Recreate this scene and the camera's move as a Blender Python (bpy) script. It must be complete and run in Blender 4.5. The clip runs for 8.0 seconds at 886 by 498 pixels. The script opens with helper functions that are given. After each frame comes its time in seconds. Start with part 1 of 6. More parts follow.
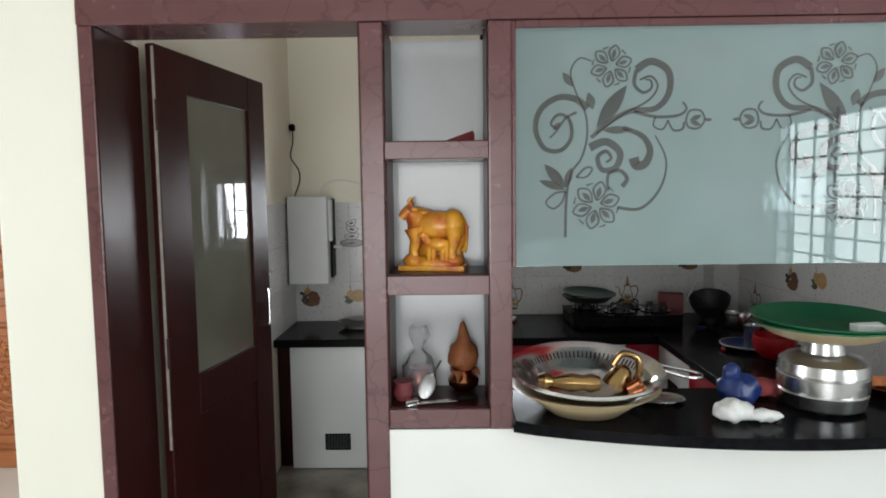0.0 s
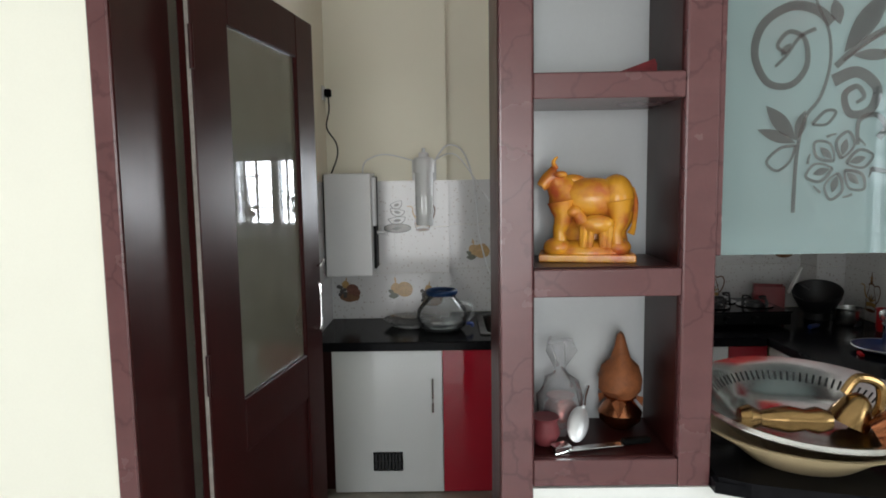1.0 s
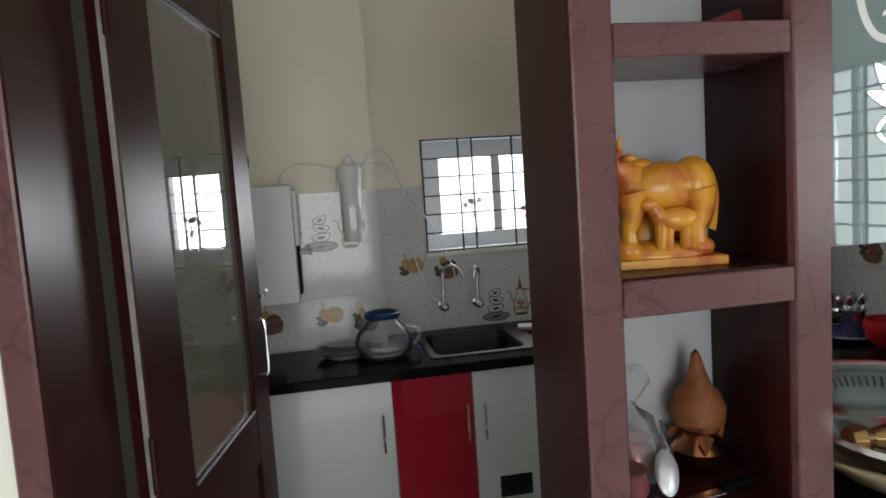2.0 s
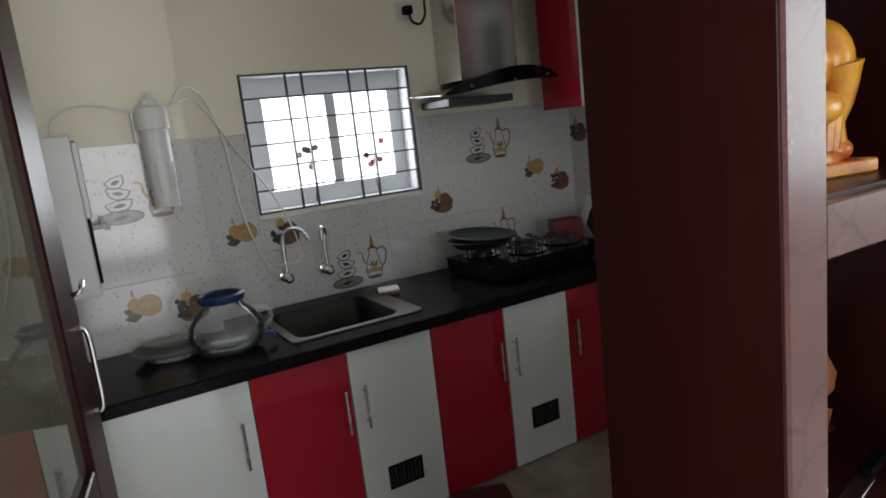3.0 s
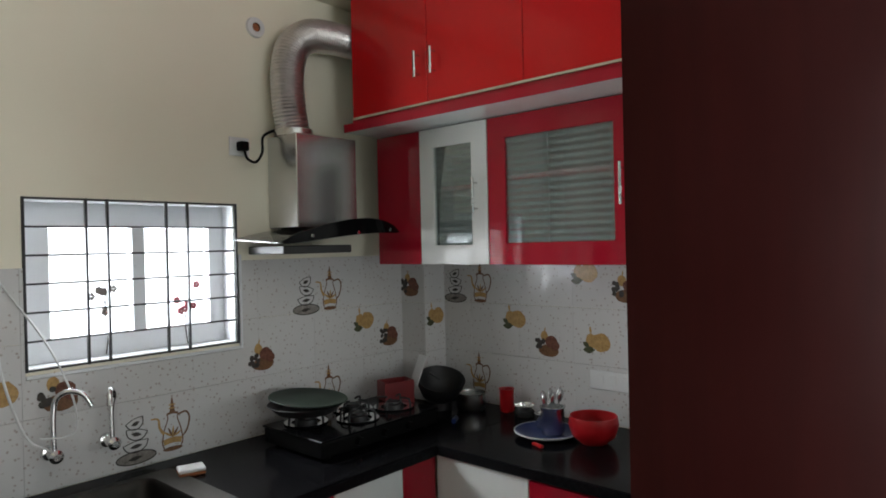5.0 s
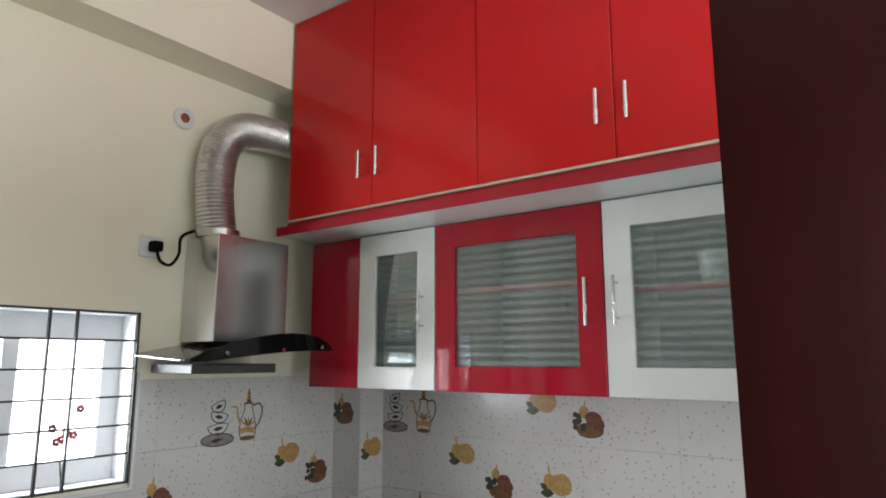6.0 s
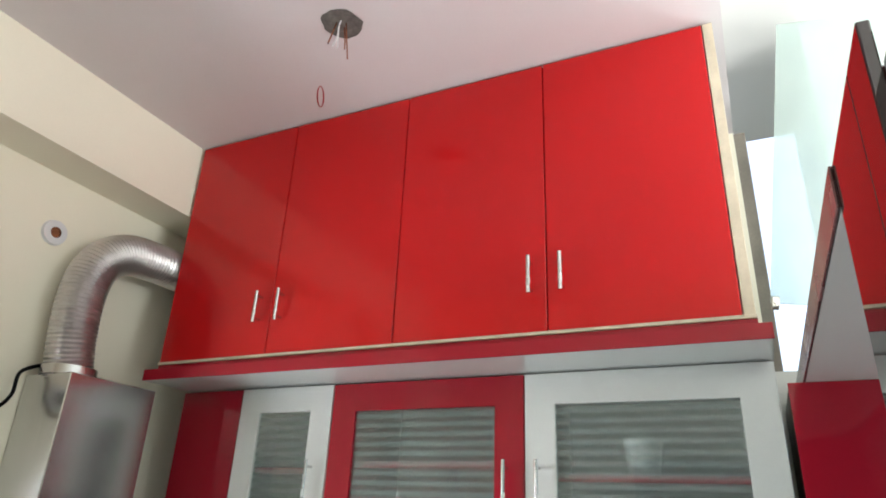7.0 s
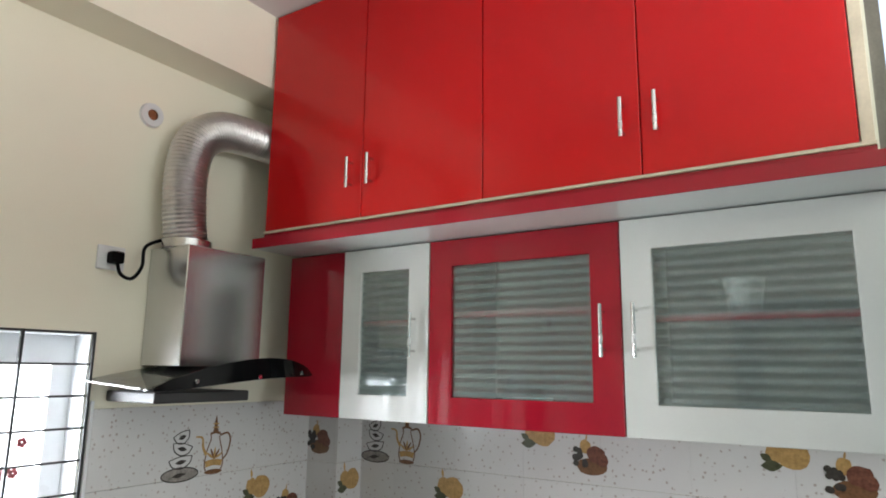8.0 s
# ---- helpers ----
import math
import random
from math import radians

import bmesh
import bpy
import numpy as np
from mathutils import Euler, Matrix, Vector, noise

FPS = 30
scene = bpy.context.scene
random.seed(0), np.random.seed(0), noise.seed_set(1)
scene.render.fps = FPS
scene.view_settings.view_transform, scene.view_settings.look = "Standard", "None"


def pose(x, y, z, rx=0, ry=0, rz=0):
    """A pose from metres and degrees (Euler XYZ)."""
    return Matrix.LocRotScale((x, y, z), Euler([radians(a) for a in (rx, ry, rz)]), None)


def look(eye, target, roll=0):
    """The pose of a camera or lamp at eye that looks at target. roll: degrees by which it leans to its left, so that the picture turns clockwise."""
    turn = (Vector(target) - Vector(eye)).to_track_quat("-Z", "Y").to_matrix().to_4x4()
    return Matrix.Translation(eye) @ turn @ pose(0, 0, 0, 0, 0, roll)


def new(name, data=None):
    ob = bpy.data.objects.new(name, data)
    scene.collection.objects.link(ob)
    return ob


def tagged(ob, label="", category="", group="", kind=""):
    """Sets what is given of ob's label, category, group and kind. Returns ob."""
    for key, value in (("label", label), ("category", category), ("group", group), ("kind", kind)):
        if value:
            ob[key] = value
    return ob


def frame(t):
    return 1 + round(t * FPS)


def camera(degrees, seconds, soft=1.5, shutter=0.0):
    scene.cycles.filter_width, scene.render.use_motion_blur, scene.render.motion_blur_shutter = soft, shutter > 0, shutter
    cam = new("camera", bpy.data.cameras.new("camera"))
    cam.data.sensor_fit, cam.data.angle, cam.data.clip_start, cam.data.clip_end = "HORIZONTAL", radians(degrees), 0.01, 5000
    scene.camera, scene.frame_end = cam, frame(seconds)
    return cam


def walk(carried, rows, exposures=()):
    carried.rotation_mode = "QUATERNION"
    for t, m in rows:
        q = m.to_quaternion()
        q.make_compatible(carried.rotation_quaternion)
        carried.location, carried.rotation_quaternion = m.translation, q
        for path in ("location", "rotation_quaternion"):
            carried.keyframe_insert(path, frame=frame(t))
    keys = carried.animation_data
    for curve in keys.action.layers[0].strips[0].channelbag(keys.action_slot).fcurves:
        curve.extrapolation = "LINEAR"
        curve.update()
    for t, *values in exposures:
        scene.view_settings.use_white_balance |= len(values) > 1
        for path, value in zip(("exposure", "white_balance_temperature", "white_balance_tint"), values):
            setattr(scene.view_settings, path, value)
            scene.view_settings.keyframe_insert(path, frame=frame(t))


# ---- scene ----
cam = camera(68.6, 8.0, soft=1.8)
PATH = [
    (0, (-0.098, -0.054, 1.579), (-0.122, 1.939, 1.406), -0.7),
    (0.5, (-0.267, 0.218, 1.527), (-0.418, 2.198, 1.291), -1.8),
    (1, (-0.447, 0.514, 1.521), (-0.465, 2.503, 1.312), -0.9),
    (1.2, (-0.564, 0.602, 1.527), (-0.356, 2.577, 1.292), -2.1),
    (2.3, (-0.751, 1.028, 1.494), (-0.326, 2.975, 1.324), -3.8),
    (2.5, (-0.8, 1.151, 1.496), (-0.246, 3.045, 1.168), -2.8),
    (3, (-0.888, 1.438, 1.451), (0.075, 3.154, 1.090), -6.5),
    (3.5, (-0.968, 1.625, 1.479), (0.135, 3.25, 1.1), -4.2),
    (4, (-0.942, 1.687, 1.527), (0.373, 3.185, 1.360), -1.9),
    (4.5, (-0.935, 1.693, 1.554), (0.464, 3.123, 1.559), -2.9),
    (5, (-0.882, 1.765, 1.569), (0.616, 3.090, 1.558), -1.3),
    (5.2, (-0.804, 1.825, 1.567), (0.693, 3.131, 1.798), -2.1),
    (6.3, (-0.579, 2.006, 1.646), (1.044, 3.100, 2.060), 1.1),
    (6.5, (-0.543, 2.052, 1.687), (1.085, 3.074, 2.239), 2.0),
    (7, (-0.541, 2.156, 1.675), (1.115, 2.960, 2.457), 2.6),
    (7.5, (-0.551, 2.176, 1.685), (1.120, 3.143, 2.205), 2.3),
    (8, (-0.544, 2.172, 1.662), (1.102, 3.249, 2.026), 0.7),
]
EXPOSURES = [(0.0, -0.05), (1.2, 0.0), (2.3, -0.4), (2.6, -0.35), (3.5, 0.3), (5.2, 0.55), (6.3, 1.25), (7.0, 1.4), (7.5, 1.35), (8.0, 1.3)]
walk(cam, [(t, look(eye, target, roll)) for t, eye, target, roll in PATH], EXPOSURES)

# ---- plan, metres ----
WEST, EAST, NORTH, CEIL = -1.105, 1.745, 4.255, 3.057
FRONT, BACK = 1.78, 2.022          # hall side and kitchen side of the partition
PILLAR = 4.085                    # face of the corner pillars and the beam
COUNTER = 0.762
HALL_C = 3.45                     # the hall is higher than the kitchen
BASE_Y, BASE_X = 3.578, 1.093       # fronts of the base cabinets
UPPER_X, LOFT_X = 1.288, 1.102
TILE_TOP = 1.525
HALL_W, HALL_E, HALL_S, HALL_N = -4.2, 2.30, -3.2, 4.05
DOOR_L, DOOR_R = -1.089, -0.35
BAR_TOP = 0.925                   # serving counter
MIRROR, UZ_END = 2.034, 1.485      # face of the backing of the niche; underside of the red end panel

# ---- light ----
world = bpy.data.worlds.new("world")
scene.world = world
world.use_nodes = True
wn = world.node_tree.nodes
sky = wn.new("ShaderNodeTexSky")
sky.sky_type, sky.sun_disc = "NISHITA", False
sky.sun_elevation, sky.sun_rotation = radians(50), radians(120)
wn["Background"].inputs[1].default_value = 0.12
world.node_tree.links.new(sky.outputs[0], wn["Background"].inputs[0])


def area(name, m, sx, sy, power, color):
    lamp = bpy.data.lights.new(name, "AREA")
    lamp.shape, lamp.size, lamp.size_y, lamp.energy, lamp.color = "RECTANGLE", sx, sy, power, color
    ob = new(name, lamp)
    ob.matrix_world = m
    return ob


sun = bpy.data.lights.new("sun", "SUN")
sun.energy, sun.angle, sun.color = 2.0, radians(0.5), (1.0, 0.95, 0.88)
new("sun", sun).matrix_world = look((0, 0, 0), (-0.55, 0.3, -0.9))
area("kitchen_window_light", look((0.21, 4.52, 1.46), (0.21, 2.0, 1.0)), 0.7, 0.55, 30, (0.95, 0.98, 1.0))
area("hall_east_window_light", look((2.42, -0.25, 1.5), (0, -0.25, 1.4)), 1.9, 1.1, 60, (0.88, 0.97, 1.0))
area("hall_south_door_light", look((-0.6, -3.5, 1.2), (-0.3, 1, 1.2)), 2.2, 2.0, 95, (0.97, 0.985, 1.0))
area("hall_west_window_light", look((-4.5, 1.2, 1.5), (-1, 2.2, 1.0)), 1.6, 1.3, 90, (0.98, 0.98, 1.0))


# ---- materials ----
def links(m):
    return m.node_tree.nodes, m.node_tree.links


def mat(name, color, rough=0.5, metal=0.0, vary=0.12, scale=8.0, bump=0.0, fine=120.0, coat=0.0, per=0.0, spec=0.5):
    """A painted or solid surface with stains at two scales, uneven gloss and fine relief."""
    m = bpy.data.materials.new(name)
    m.use_nodes = True
    n, l = links(m)
    b = n["Principled BSDF"]
    tc = n.new("ShaderNodeTexCoord")
    big, small = n.new("ShaderNodeTexNoise"), n.new("ShaderNodeTexNoise")
    big.inputs["Scale"].default_value, small.inputs["Scale"].default_value = scale, fine
    big.inputs["Detail"].default_value, small.inputs["Detail"].default_value = 5, 3
    for t in (big, small):
        l.new(tc.outputs["Object"], t.inputs["Vector"])
    add = n.new("ShaderNodeMath")
    add.operation = "MULTIPLY_ADD"
    add.inputs[1].default_value = 0.35
    l.new(small.outputs[0], add.inputs[0])
    l.new(big.outputs[0], add.inputs[2])
    ramp = n.new("ShaderNodeMapRange")
    ramp.inputs[1].default_value, ramp.inputs[2].default_value = 0.35, 1.0
    ramp.inputs[3].default_value, ramp.inputs[4].default_value = 1 - vary, 1 + vary
    l.new(add.outputs[0], ramp.inputs[0])
    val = ramp.outputs[0]
    if per:
        info, pr = n.new("ShaderNodeObjectInfo"), n.new("ShaderNodeMapRange")
        pr.inputs[3].default_value, pr.inputs[4].default_value = 1 - per, 1 + per
        l.new(info.outputs["Random"], pr.inputs[0])
        mul = n.new("ShaderNodeMath")
        mul.operation = "MULTIPLY"
        l.new(val, mul.inputs[0])
        l.new(pr.outputs[0], mul.inputs[1])
        val = mul.outputs[0]
    mix = n.new("ShaderNodeVectorMath")
    mix.operation = "SCALE"
    mix.inputs[0].default_value = color
    l.new(val, mix.inputs["Scale"])
    l.new(mix.outputs[0], b.inputs["Base Color"])
    rr = n.new("ShaderNodeMapRange")
    rr.inputs[3].default_value, rr.inputs[4].default_value = max(0.02, rough * 0.75), min(1, rough * 1.25)
    l.new(big.outputs[0], rr.inputs[0])
    l.new(rr.outputs[0], b.inputs["Roughness"])
    b.inputs["Metallic"].default_value = metal
    b.inputs["Specular IOR Level"].default_value = spec
    b.inputs["Coat Weight"].default_value = coat
    b.inputs["Coat Roughness"].default_value = 0.08
    if bump:
        bn = n.new("ShaderNodeBump")
        bn.inputs["Strength"].default_value, bn.inputs["Distance"].default_value = bump, 0.002
        l.new(add.outputs[0], bn.inputs["Height"])
        l.new(bn.outputs[0], b.inputs["Normal"])
    return m


def glass(name, tint, haze=0.0, haze_color=(0.7, 0.75, 0.75), ior=1.5, rough=0.0):
    """Sheet glass: see-through, with a mirror by Fresnel and, where frosted, a milky share."""
    m = bpy.data.materials.new(name)
    m.use_nodes = True
    n, l = links(m)
    n.remove(n["Principled BSDF"])
    clear, gloss, fr, top = n.new("ShaderNodeBsdfTransparent"), n.new("ShaderNodeBsdfGlossy"), n.new("ShaderNodeFresnel"), n.new("ShaderNodeMixShader")
    clear.inputs[0].default_value, gloss.inputs["Roughness"].default_value = (*tint, 1), rough
    gloss.inputs[0].default_value = (1, 1, 1, 1)
    fr.inputs[0].default_value = ior
    body = clear.outputs[0]
    if haze:
        d, t, dm, hm, noi, mr, tc = (n.new("ShaderNode" + k) for k in ("BsdfDiffuse", "BsdfTranslucent", "MixShader", "MixShader", "TexNoise", "MapRange", "TexCoord"))
        d.inputs[0].default_value = t.inputs[0].default_value = (*haze_color, 1)
        dm.inputs[0].default_value = 0.4
        l.new(d.outputs[0], dm.inputs[1])
        l.new(t.outputs[0], dm.inputs[2])
        noi.inputs["Scale"].default_value = 3.0
        l.new(tc.outputs["Object"], noi.inputs["Vector"])
        mr.inputs[3].default_value, mr.inputs[4].default_value = haze - 0.1, min(1, haze + 0.1)
        l.new(noi.outputs[0], mr.inputs[0])
        l.new(mr.outputs[0], hm.inputs[0])
        l.new(clear.outputs[0], hm.inputs[1])
        l.new(dm.outputs[0], hm.inputs[2])
        body = hm.outputs[0]
    l.new(fr.outputs[0], top.inputs[0])
    l.new(body, top.inputs[1])
    l.new(gloss.outputs[0], top.inputs[2])
    l.new(top.outputs[0], n["Material Output"].inputs[0])
    return m


def striped_glass():
    """Cabinet glass with level frosted stripes."""
    m = glass("striped_glass", (0.9, 0.95, 0.94), 0.5, (0.46, 0.56, 0.55))
    n, l = links(m)
    tc = [x for x in n if x.type == "TEX_COORD"][0]
    w = n.new("ShaderNodeTexWave")
    w.bands_direction = "Z"
    w.inputs["Scale"].default_value, w.inputs["Distortion"].default_value = 11.0, 0.3
    l.new(tc.outputs["Object"], w.inputs["Vector"])
    mr = n.new("ShaderNodeMapRange")
    mr.inputs[1].default_value, mr.inputs[2].default_value = 0.25, 0.75
    mr.inputs[3].default_value, mr.inputs[4].default_value = 0.17, 0.33
    l.new(w.outputs[1], mr.inputs[0])
    hm = [x for x in n if x.type == "MIX_SHADER" and x.inputs[0].is_linked and x.inputs[0].links[0].from_node.type == "MAP_RANGE"][0]
    l.new(mr.outputs[0], hm.inputs[0])
    return m


def brushed_steel():
    """Stainless sheet with fine upright brush marks."""
    m = bpy.data.materials.new("brushed_hood_steel")
    m.use_nodes = True
    n, l = links(m)
    b = n["Principled BSDF"]
    tc, mp, noi, col, rou, bn = (n.new("ShaderNode" + k) for k in ("TexCoord", "Mapping", "TexNoise", "MapRange", "MapRange", "Bump"))
    mp.inputs["Scale"].default_value = (260, 260, 1.2)
    l.new(tc.outputs["Object"], mp.inputs[0])
    l.new(mp.outputs[0], noi.inputs["Vector"])
    noi.inputs["Scale"].default_value, noi.inputs["Detail"].default_value = 1.0, 3
    col.inputs[3].default_value, col.inputs[4].default_value = 0.5, 0.66
    rou.inputs[3].default_value, rou.inputs[4].default_value = 0.2, 0.26
    l.new(noi.outputs[0], col.inputs[0])
    l.new(noi.outputs[0], rou.inputs[0])
    l.new(col.outputs[0], b.inputs["Base Color"])
    l.new(rou.outputs[0], b.inputs["Roughness"])
    b.inputs["Metallic"].default_value = 1.0
    bn.inputs["Strength"].default_value, bn.inputs["Distance"].default_value = 0.05, 0.0004
    l.new(noi.outputs[0], bn.inputs["Height"])
    l.new(bn.outputs[0], b.inputs["Normal"])
    return m


def veined(m, color, scale=5.0, width=0.012, amount=0.5):
    """Thin wandering cracks over a painted surface."""
    n, l = links(m)
    b = n["Principled BSDF"]
    geo, warp, add, v, mr, gate, mul, mx = (n.new("ShaderNode" + k) for k in ("NewGeometry", "TexNoise", "VectorMath", "TexVoronoi", "MapRange", "TexNoise", "Math", "Mix"))
    warp.inputs["Scale"].default_value, warp.inputs["Detail"].default_value = 9.0, 4
    l.new(geo.outputs["Position"], warp.inputs["Vector"])
    add.operation = "MULTIPLY_ADD"
    l.new(warp.outputs["Color"], add.inputs[0])
    add.inputs[1].default_value = (0.16, 0.16, 0.16)
    l.new(geo.outputs["Position"], add.inputs[2])
    v.feature = "DISTANCE_TO_EDGE"
    v.inputs["Scale"].default_value = scale
    l.new(add.outputs[0], v.inputs["Vector"])
    mr.inputs[1].default_value, mr.inputs[2].default_value = 0.0, width
    mr.inputs[3].default_value, mr.inputs[4].default_value = amount, 0.0
    l.new(v.outputs["Distance"], mr.inputs[0])
    gate.inputs["Scale"].default_value = 6.0
    l.new(geo.outputs["Position"], gate.inputs["Vector"])
    mul.operation = "MULTIPLY"
    l.new(mr.outputs[0], mul.inputs[0])
    l.new(gate.outputs[0], mul.inputs[1])
    mx.data_type = "RGBA"
    l.new(b.inputs["Base Color"].links[0].from_socket, mx.inputs["A"])
    mx.inputs["B"].default_value = (*color, 1)
    l.new(mul.outputs[0], mx.inputs["Factor"])
    l.new(mx.outputs["Result"], b.inputs["Base Color"])
    return m


def tile_mat():
    """White glazed tile strewn with small tan blossoms."""
    m = mat("glazed_tile", (0.6, 0.595, 0.59), 0.1, vary=0.04, scale=3, per=0.012)
    n, l = links(m)
    b = n["Principled BSDF"]
    geo, v, lt, mx, noi = (n.new("ShaderNode" + k) for k in ("NewGeometry", "TexVoronoi", "MapRange", "Mix", "TexNoise"))
    mx.data_type = "RGBA"
    v.inputs["Scale"].default_value = 46
    v.inputs["Randomness"].default_value = 0.85
    noi.inputs["Scale"].default_value, noi.inputs["Detail"].default_value = 150, 2
    bend = n.new("ShaderNodeVectorMath")
    bend.operation = "MULTIPLY_ADD"
    l.new(geo.outputs["Position"], noi.inputs["Vector"])
    l.new(noi.outputs["Color"], bend.inputs[0])
    bend.inputs[1].default_value = (0.009, 0.009, 0.009)
    l.new(geo.outputs["Position"], bend.inputs[2])
    l.new(bend.outputs[0], v.inputs["Vector"])
    lt.inputs[1].default_value, lt.inputs[2].default_value = 0.13, 0.24
    lt.inputs[3].default_value, lt.inputs[4].default_value = 0.62, 0.0
    l.new(v.outputs["Distance"], lt.inputs[0])
    old = b.inputs["Base Color"].links[0].from_socket
    l.new(old, mx.inputs["A"])
    mx.inputs["B"].default_value = (0.26, 0.19, 0.15, 1)
    l.new(lt.outputs[0], mx.inputs["Factor"])
    l.new(mx.outputs["Result"], b.inputs["Base Color"])
    return m


def wood_mat(name, a, b2, rough, scale=(3, 3, 40), low=0.0, high=1.0):
    m = mat(name, a, rough, vary=0.15)
    n, l = links(m)
    b = n["Principled BSDF"]
    tc = [x for x in n if x.type == "TEX_COORD"][0]
    mp, noi, mx = n.new("ShaderNodeMapping"), n.new("ShaderNodeTexNoise"), n.new("ShaderNodeMix")
    mx.data_type = "RGBA"
    mp.inputs["Scale"].default_value = scale
    l.new(tc.outputs["Object"], mp.inputs[0])
    l.new(mp.outputs[0], noi.inputs["Vector"])
    noi.inputs["Scale"].default_value, noi.inputs["Detail"].default_value = 2.0, 6
    old = b.inputs["Base Color"].links[0].from_socket
    l.new(old, mx.inputs["A"])
    mx.inputs["B"].default_value = (*b2, 1)
    fac = n.new("ShaderNodeMapRange")
    fac.inputs[1].default_value, fac.inputs[2].default_value = low, high
    l.new(noi.outputs[0], fac.inputs[0])
    l.new(fac.outputs[0], mx.inputs["Factor"])
    l.new(mx.outputs["Result"], b.inputs["Base Color"])
    return m


CREAM = mat("cream_wall_paint", (0.82, 0.785, 0.645), 0.55, vary=0.05, scale=1.5, bump=0.15, fine=200)
WHITE_WALL = mat("white_wall_paint", (0.78, 0.79, 0.76), 0.55, vary=0.04, scale=1.5, bump=0.15, fine=200)
STUB_WALL = mat("warm_white_wall_paint", (0.8, 0.79, 0.69), 0.5, vary=0.04, scale=1.5, bump=0.15, fine=200)
CEILING = mat("ceiling_paint", (0.7, 0.66, 0.67), 0.8, vary=0.04, scale=1.2, bump=0.1)
FLOOR = mat("stone_floor", (0.26, 0.24, 0.2), 0.25, vary=0.5, scale=5, bump=0.05)
HALL_FLOOR = mat("pale_tile_floor", (0.66, 0.64, 0.6), 0.12, vary=0.08, scale=2)
BROWN = veined(wood_mat("brown_enamel_paint", (0.132, 0.054, 0.055), (0.098, 0.038, 0.04), 0.26, (2, 2, 9)), (0.05, 0.014, 0.016), 6.0, 0.03, 0.9)
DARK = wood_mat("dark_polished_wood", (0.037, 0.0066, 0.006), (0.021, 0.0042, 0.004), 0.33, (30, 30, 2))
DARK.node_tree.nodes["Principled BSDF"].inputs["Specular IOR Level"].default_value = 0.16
RED_LOFT = mat("bright_red_laminate", (0.52, 0.008, 0.01), 0.12, vary=0.05, scale=1.2, spec=0.35)
RED = mat("cherry_red_laminate", (0.34, 0.01, 0.024), 0.05, vary=0.08, scale=3, spec=0.4)
WHITE = mat("white_laminate", (0.66, 0.68, 0.67), 0.05, vary=0.04, scale=2)
STRIP = mat("grey_worn_strip", (0.3, 0.27, 0.24), 0.6, vary=0.3, scale=30)
BAG = glass("crinkled_clear_bag", (0.98, 0.98, 0.98), 0.3, (0.7, 0.7, 0.72), 1.15, 0.15)
SILVER = mat("matt_silver", (0.75, 0.75, 0.76), 0.4, 0.6, vary=0.08)
EDGE = mat("worn_pale_edge_band", (0.6, 0.53, 0.4), 0.5, vary=0.2, scale=12)
GRANITE = mat("black_granite", (0.006, 0.006, 0.007), 0.16, vary=0.7, scale=60, fine=400, spec=0.045)
TILE = tile_mat()
STEEL = mat("brushed_steel", (0.55, 0.55, 0.55), 0.26, 1.0, vary=0.04, scale=3)
CHROME = mat("chrome", (0.82, 0.82, 0.82), 0.13, 1.0, vary=0.03)
BRASS = mat("brass", (0.32, 0.2, 0.085), 0.24, 1.0, vary=0.2, scale=25)
COPPER = mat("copper", (0.45, 0.17, 0.08), 0.25, 1.0, vary=0.25, scale=20)
FOIL = mat("aluminium_foil_duct", (0.6, 0.58, 0.58), 0.32, 1.0, vary=0.1, scale=40)
BLACK = mat("black_plastic", (0.004, 0.004, 0.004), 0.45, spec=0.06)
BLACK_GLASS = mat("black_glass", (0.003, 0.003, 0.0035), 0.1, vary=0.02, spec=0.07)
SINK = mat("dull_sink_steel", (0.04, 0.037, 0.034), 0.45, 1.0, vary=0.15, scale=15)
DULL_STEEL = mat("dull_grey_steel", (0.1, 0.1, 0.1), 0.6, 1.0, vary=0.08, scale=4)
HOOD_STEEL = brushed_steel()
IRON = mat("black_painted_iron", (0.009, 0.009, 0.01), 0.5, vary=0.3, scale=40)
PLASTIC = mat("white_plastic", (0.68, 0.69, 0.69), 0.35, vary=0.04)
UPVC = mat("white_window_plastic", (0.7, 0.72, 0.74), 0.3, vary=0.04)
BLUE = mat("blue_plastic", (0.012, 0.03, 0.14), 0.3, vary=0.2)
BLUE_LID = mat("dull_blue_plastic", (0.01, 0.032, 0.09), 0.4, spec=0.2)
GREEN = mat("green_plastic", (0.006, 0.1, 0.04), 0.3, vary=0.2)
DARK_GREEN = mat("dark_green_enamel", (0.004, 0.016, 0.008), 0.5, vary=0.2)
BEIGE = mat("beige_enamel", (0.5, 0.4, 0.24), 0.35, vary=0.12)
DARK_RED = mat("dark_red_plastic", (0.16, 0.006, 0.008), 0.4, vary=0.3)
RED_PLASTIC = mat("red_plastic", (0.4, 0.008, 0.012), 0.35, vary=0.15)
TERRACOTTA = mat("dry_coconut_fibre", (0.26, 0.085, 0.028), 0.7, vary=0.4, scale=40, bump=0.6)
YELLOW = wood_mat("yellow_painted_plaster", (0.72, 0.33, 0.03), (0.5, 0.1, 0.035), 0.26, (11, 11, 11), 0.44, 0.7)
ORANGE_WOOD = wood_mat("orange_carved_teak", (0.42, 0.15, 0.045), (0.28, 0.085, 0.025), 0.4, (3, 3, 12))
WHITE_CLOTH = mat("white_polythene", (0.72, 0.72, 0.71), 0.4, vary=0.1, scale=30, bump=0.4)
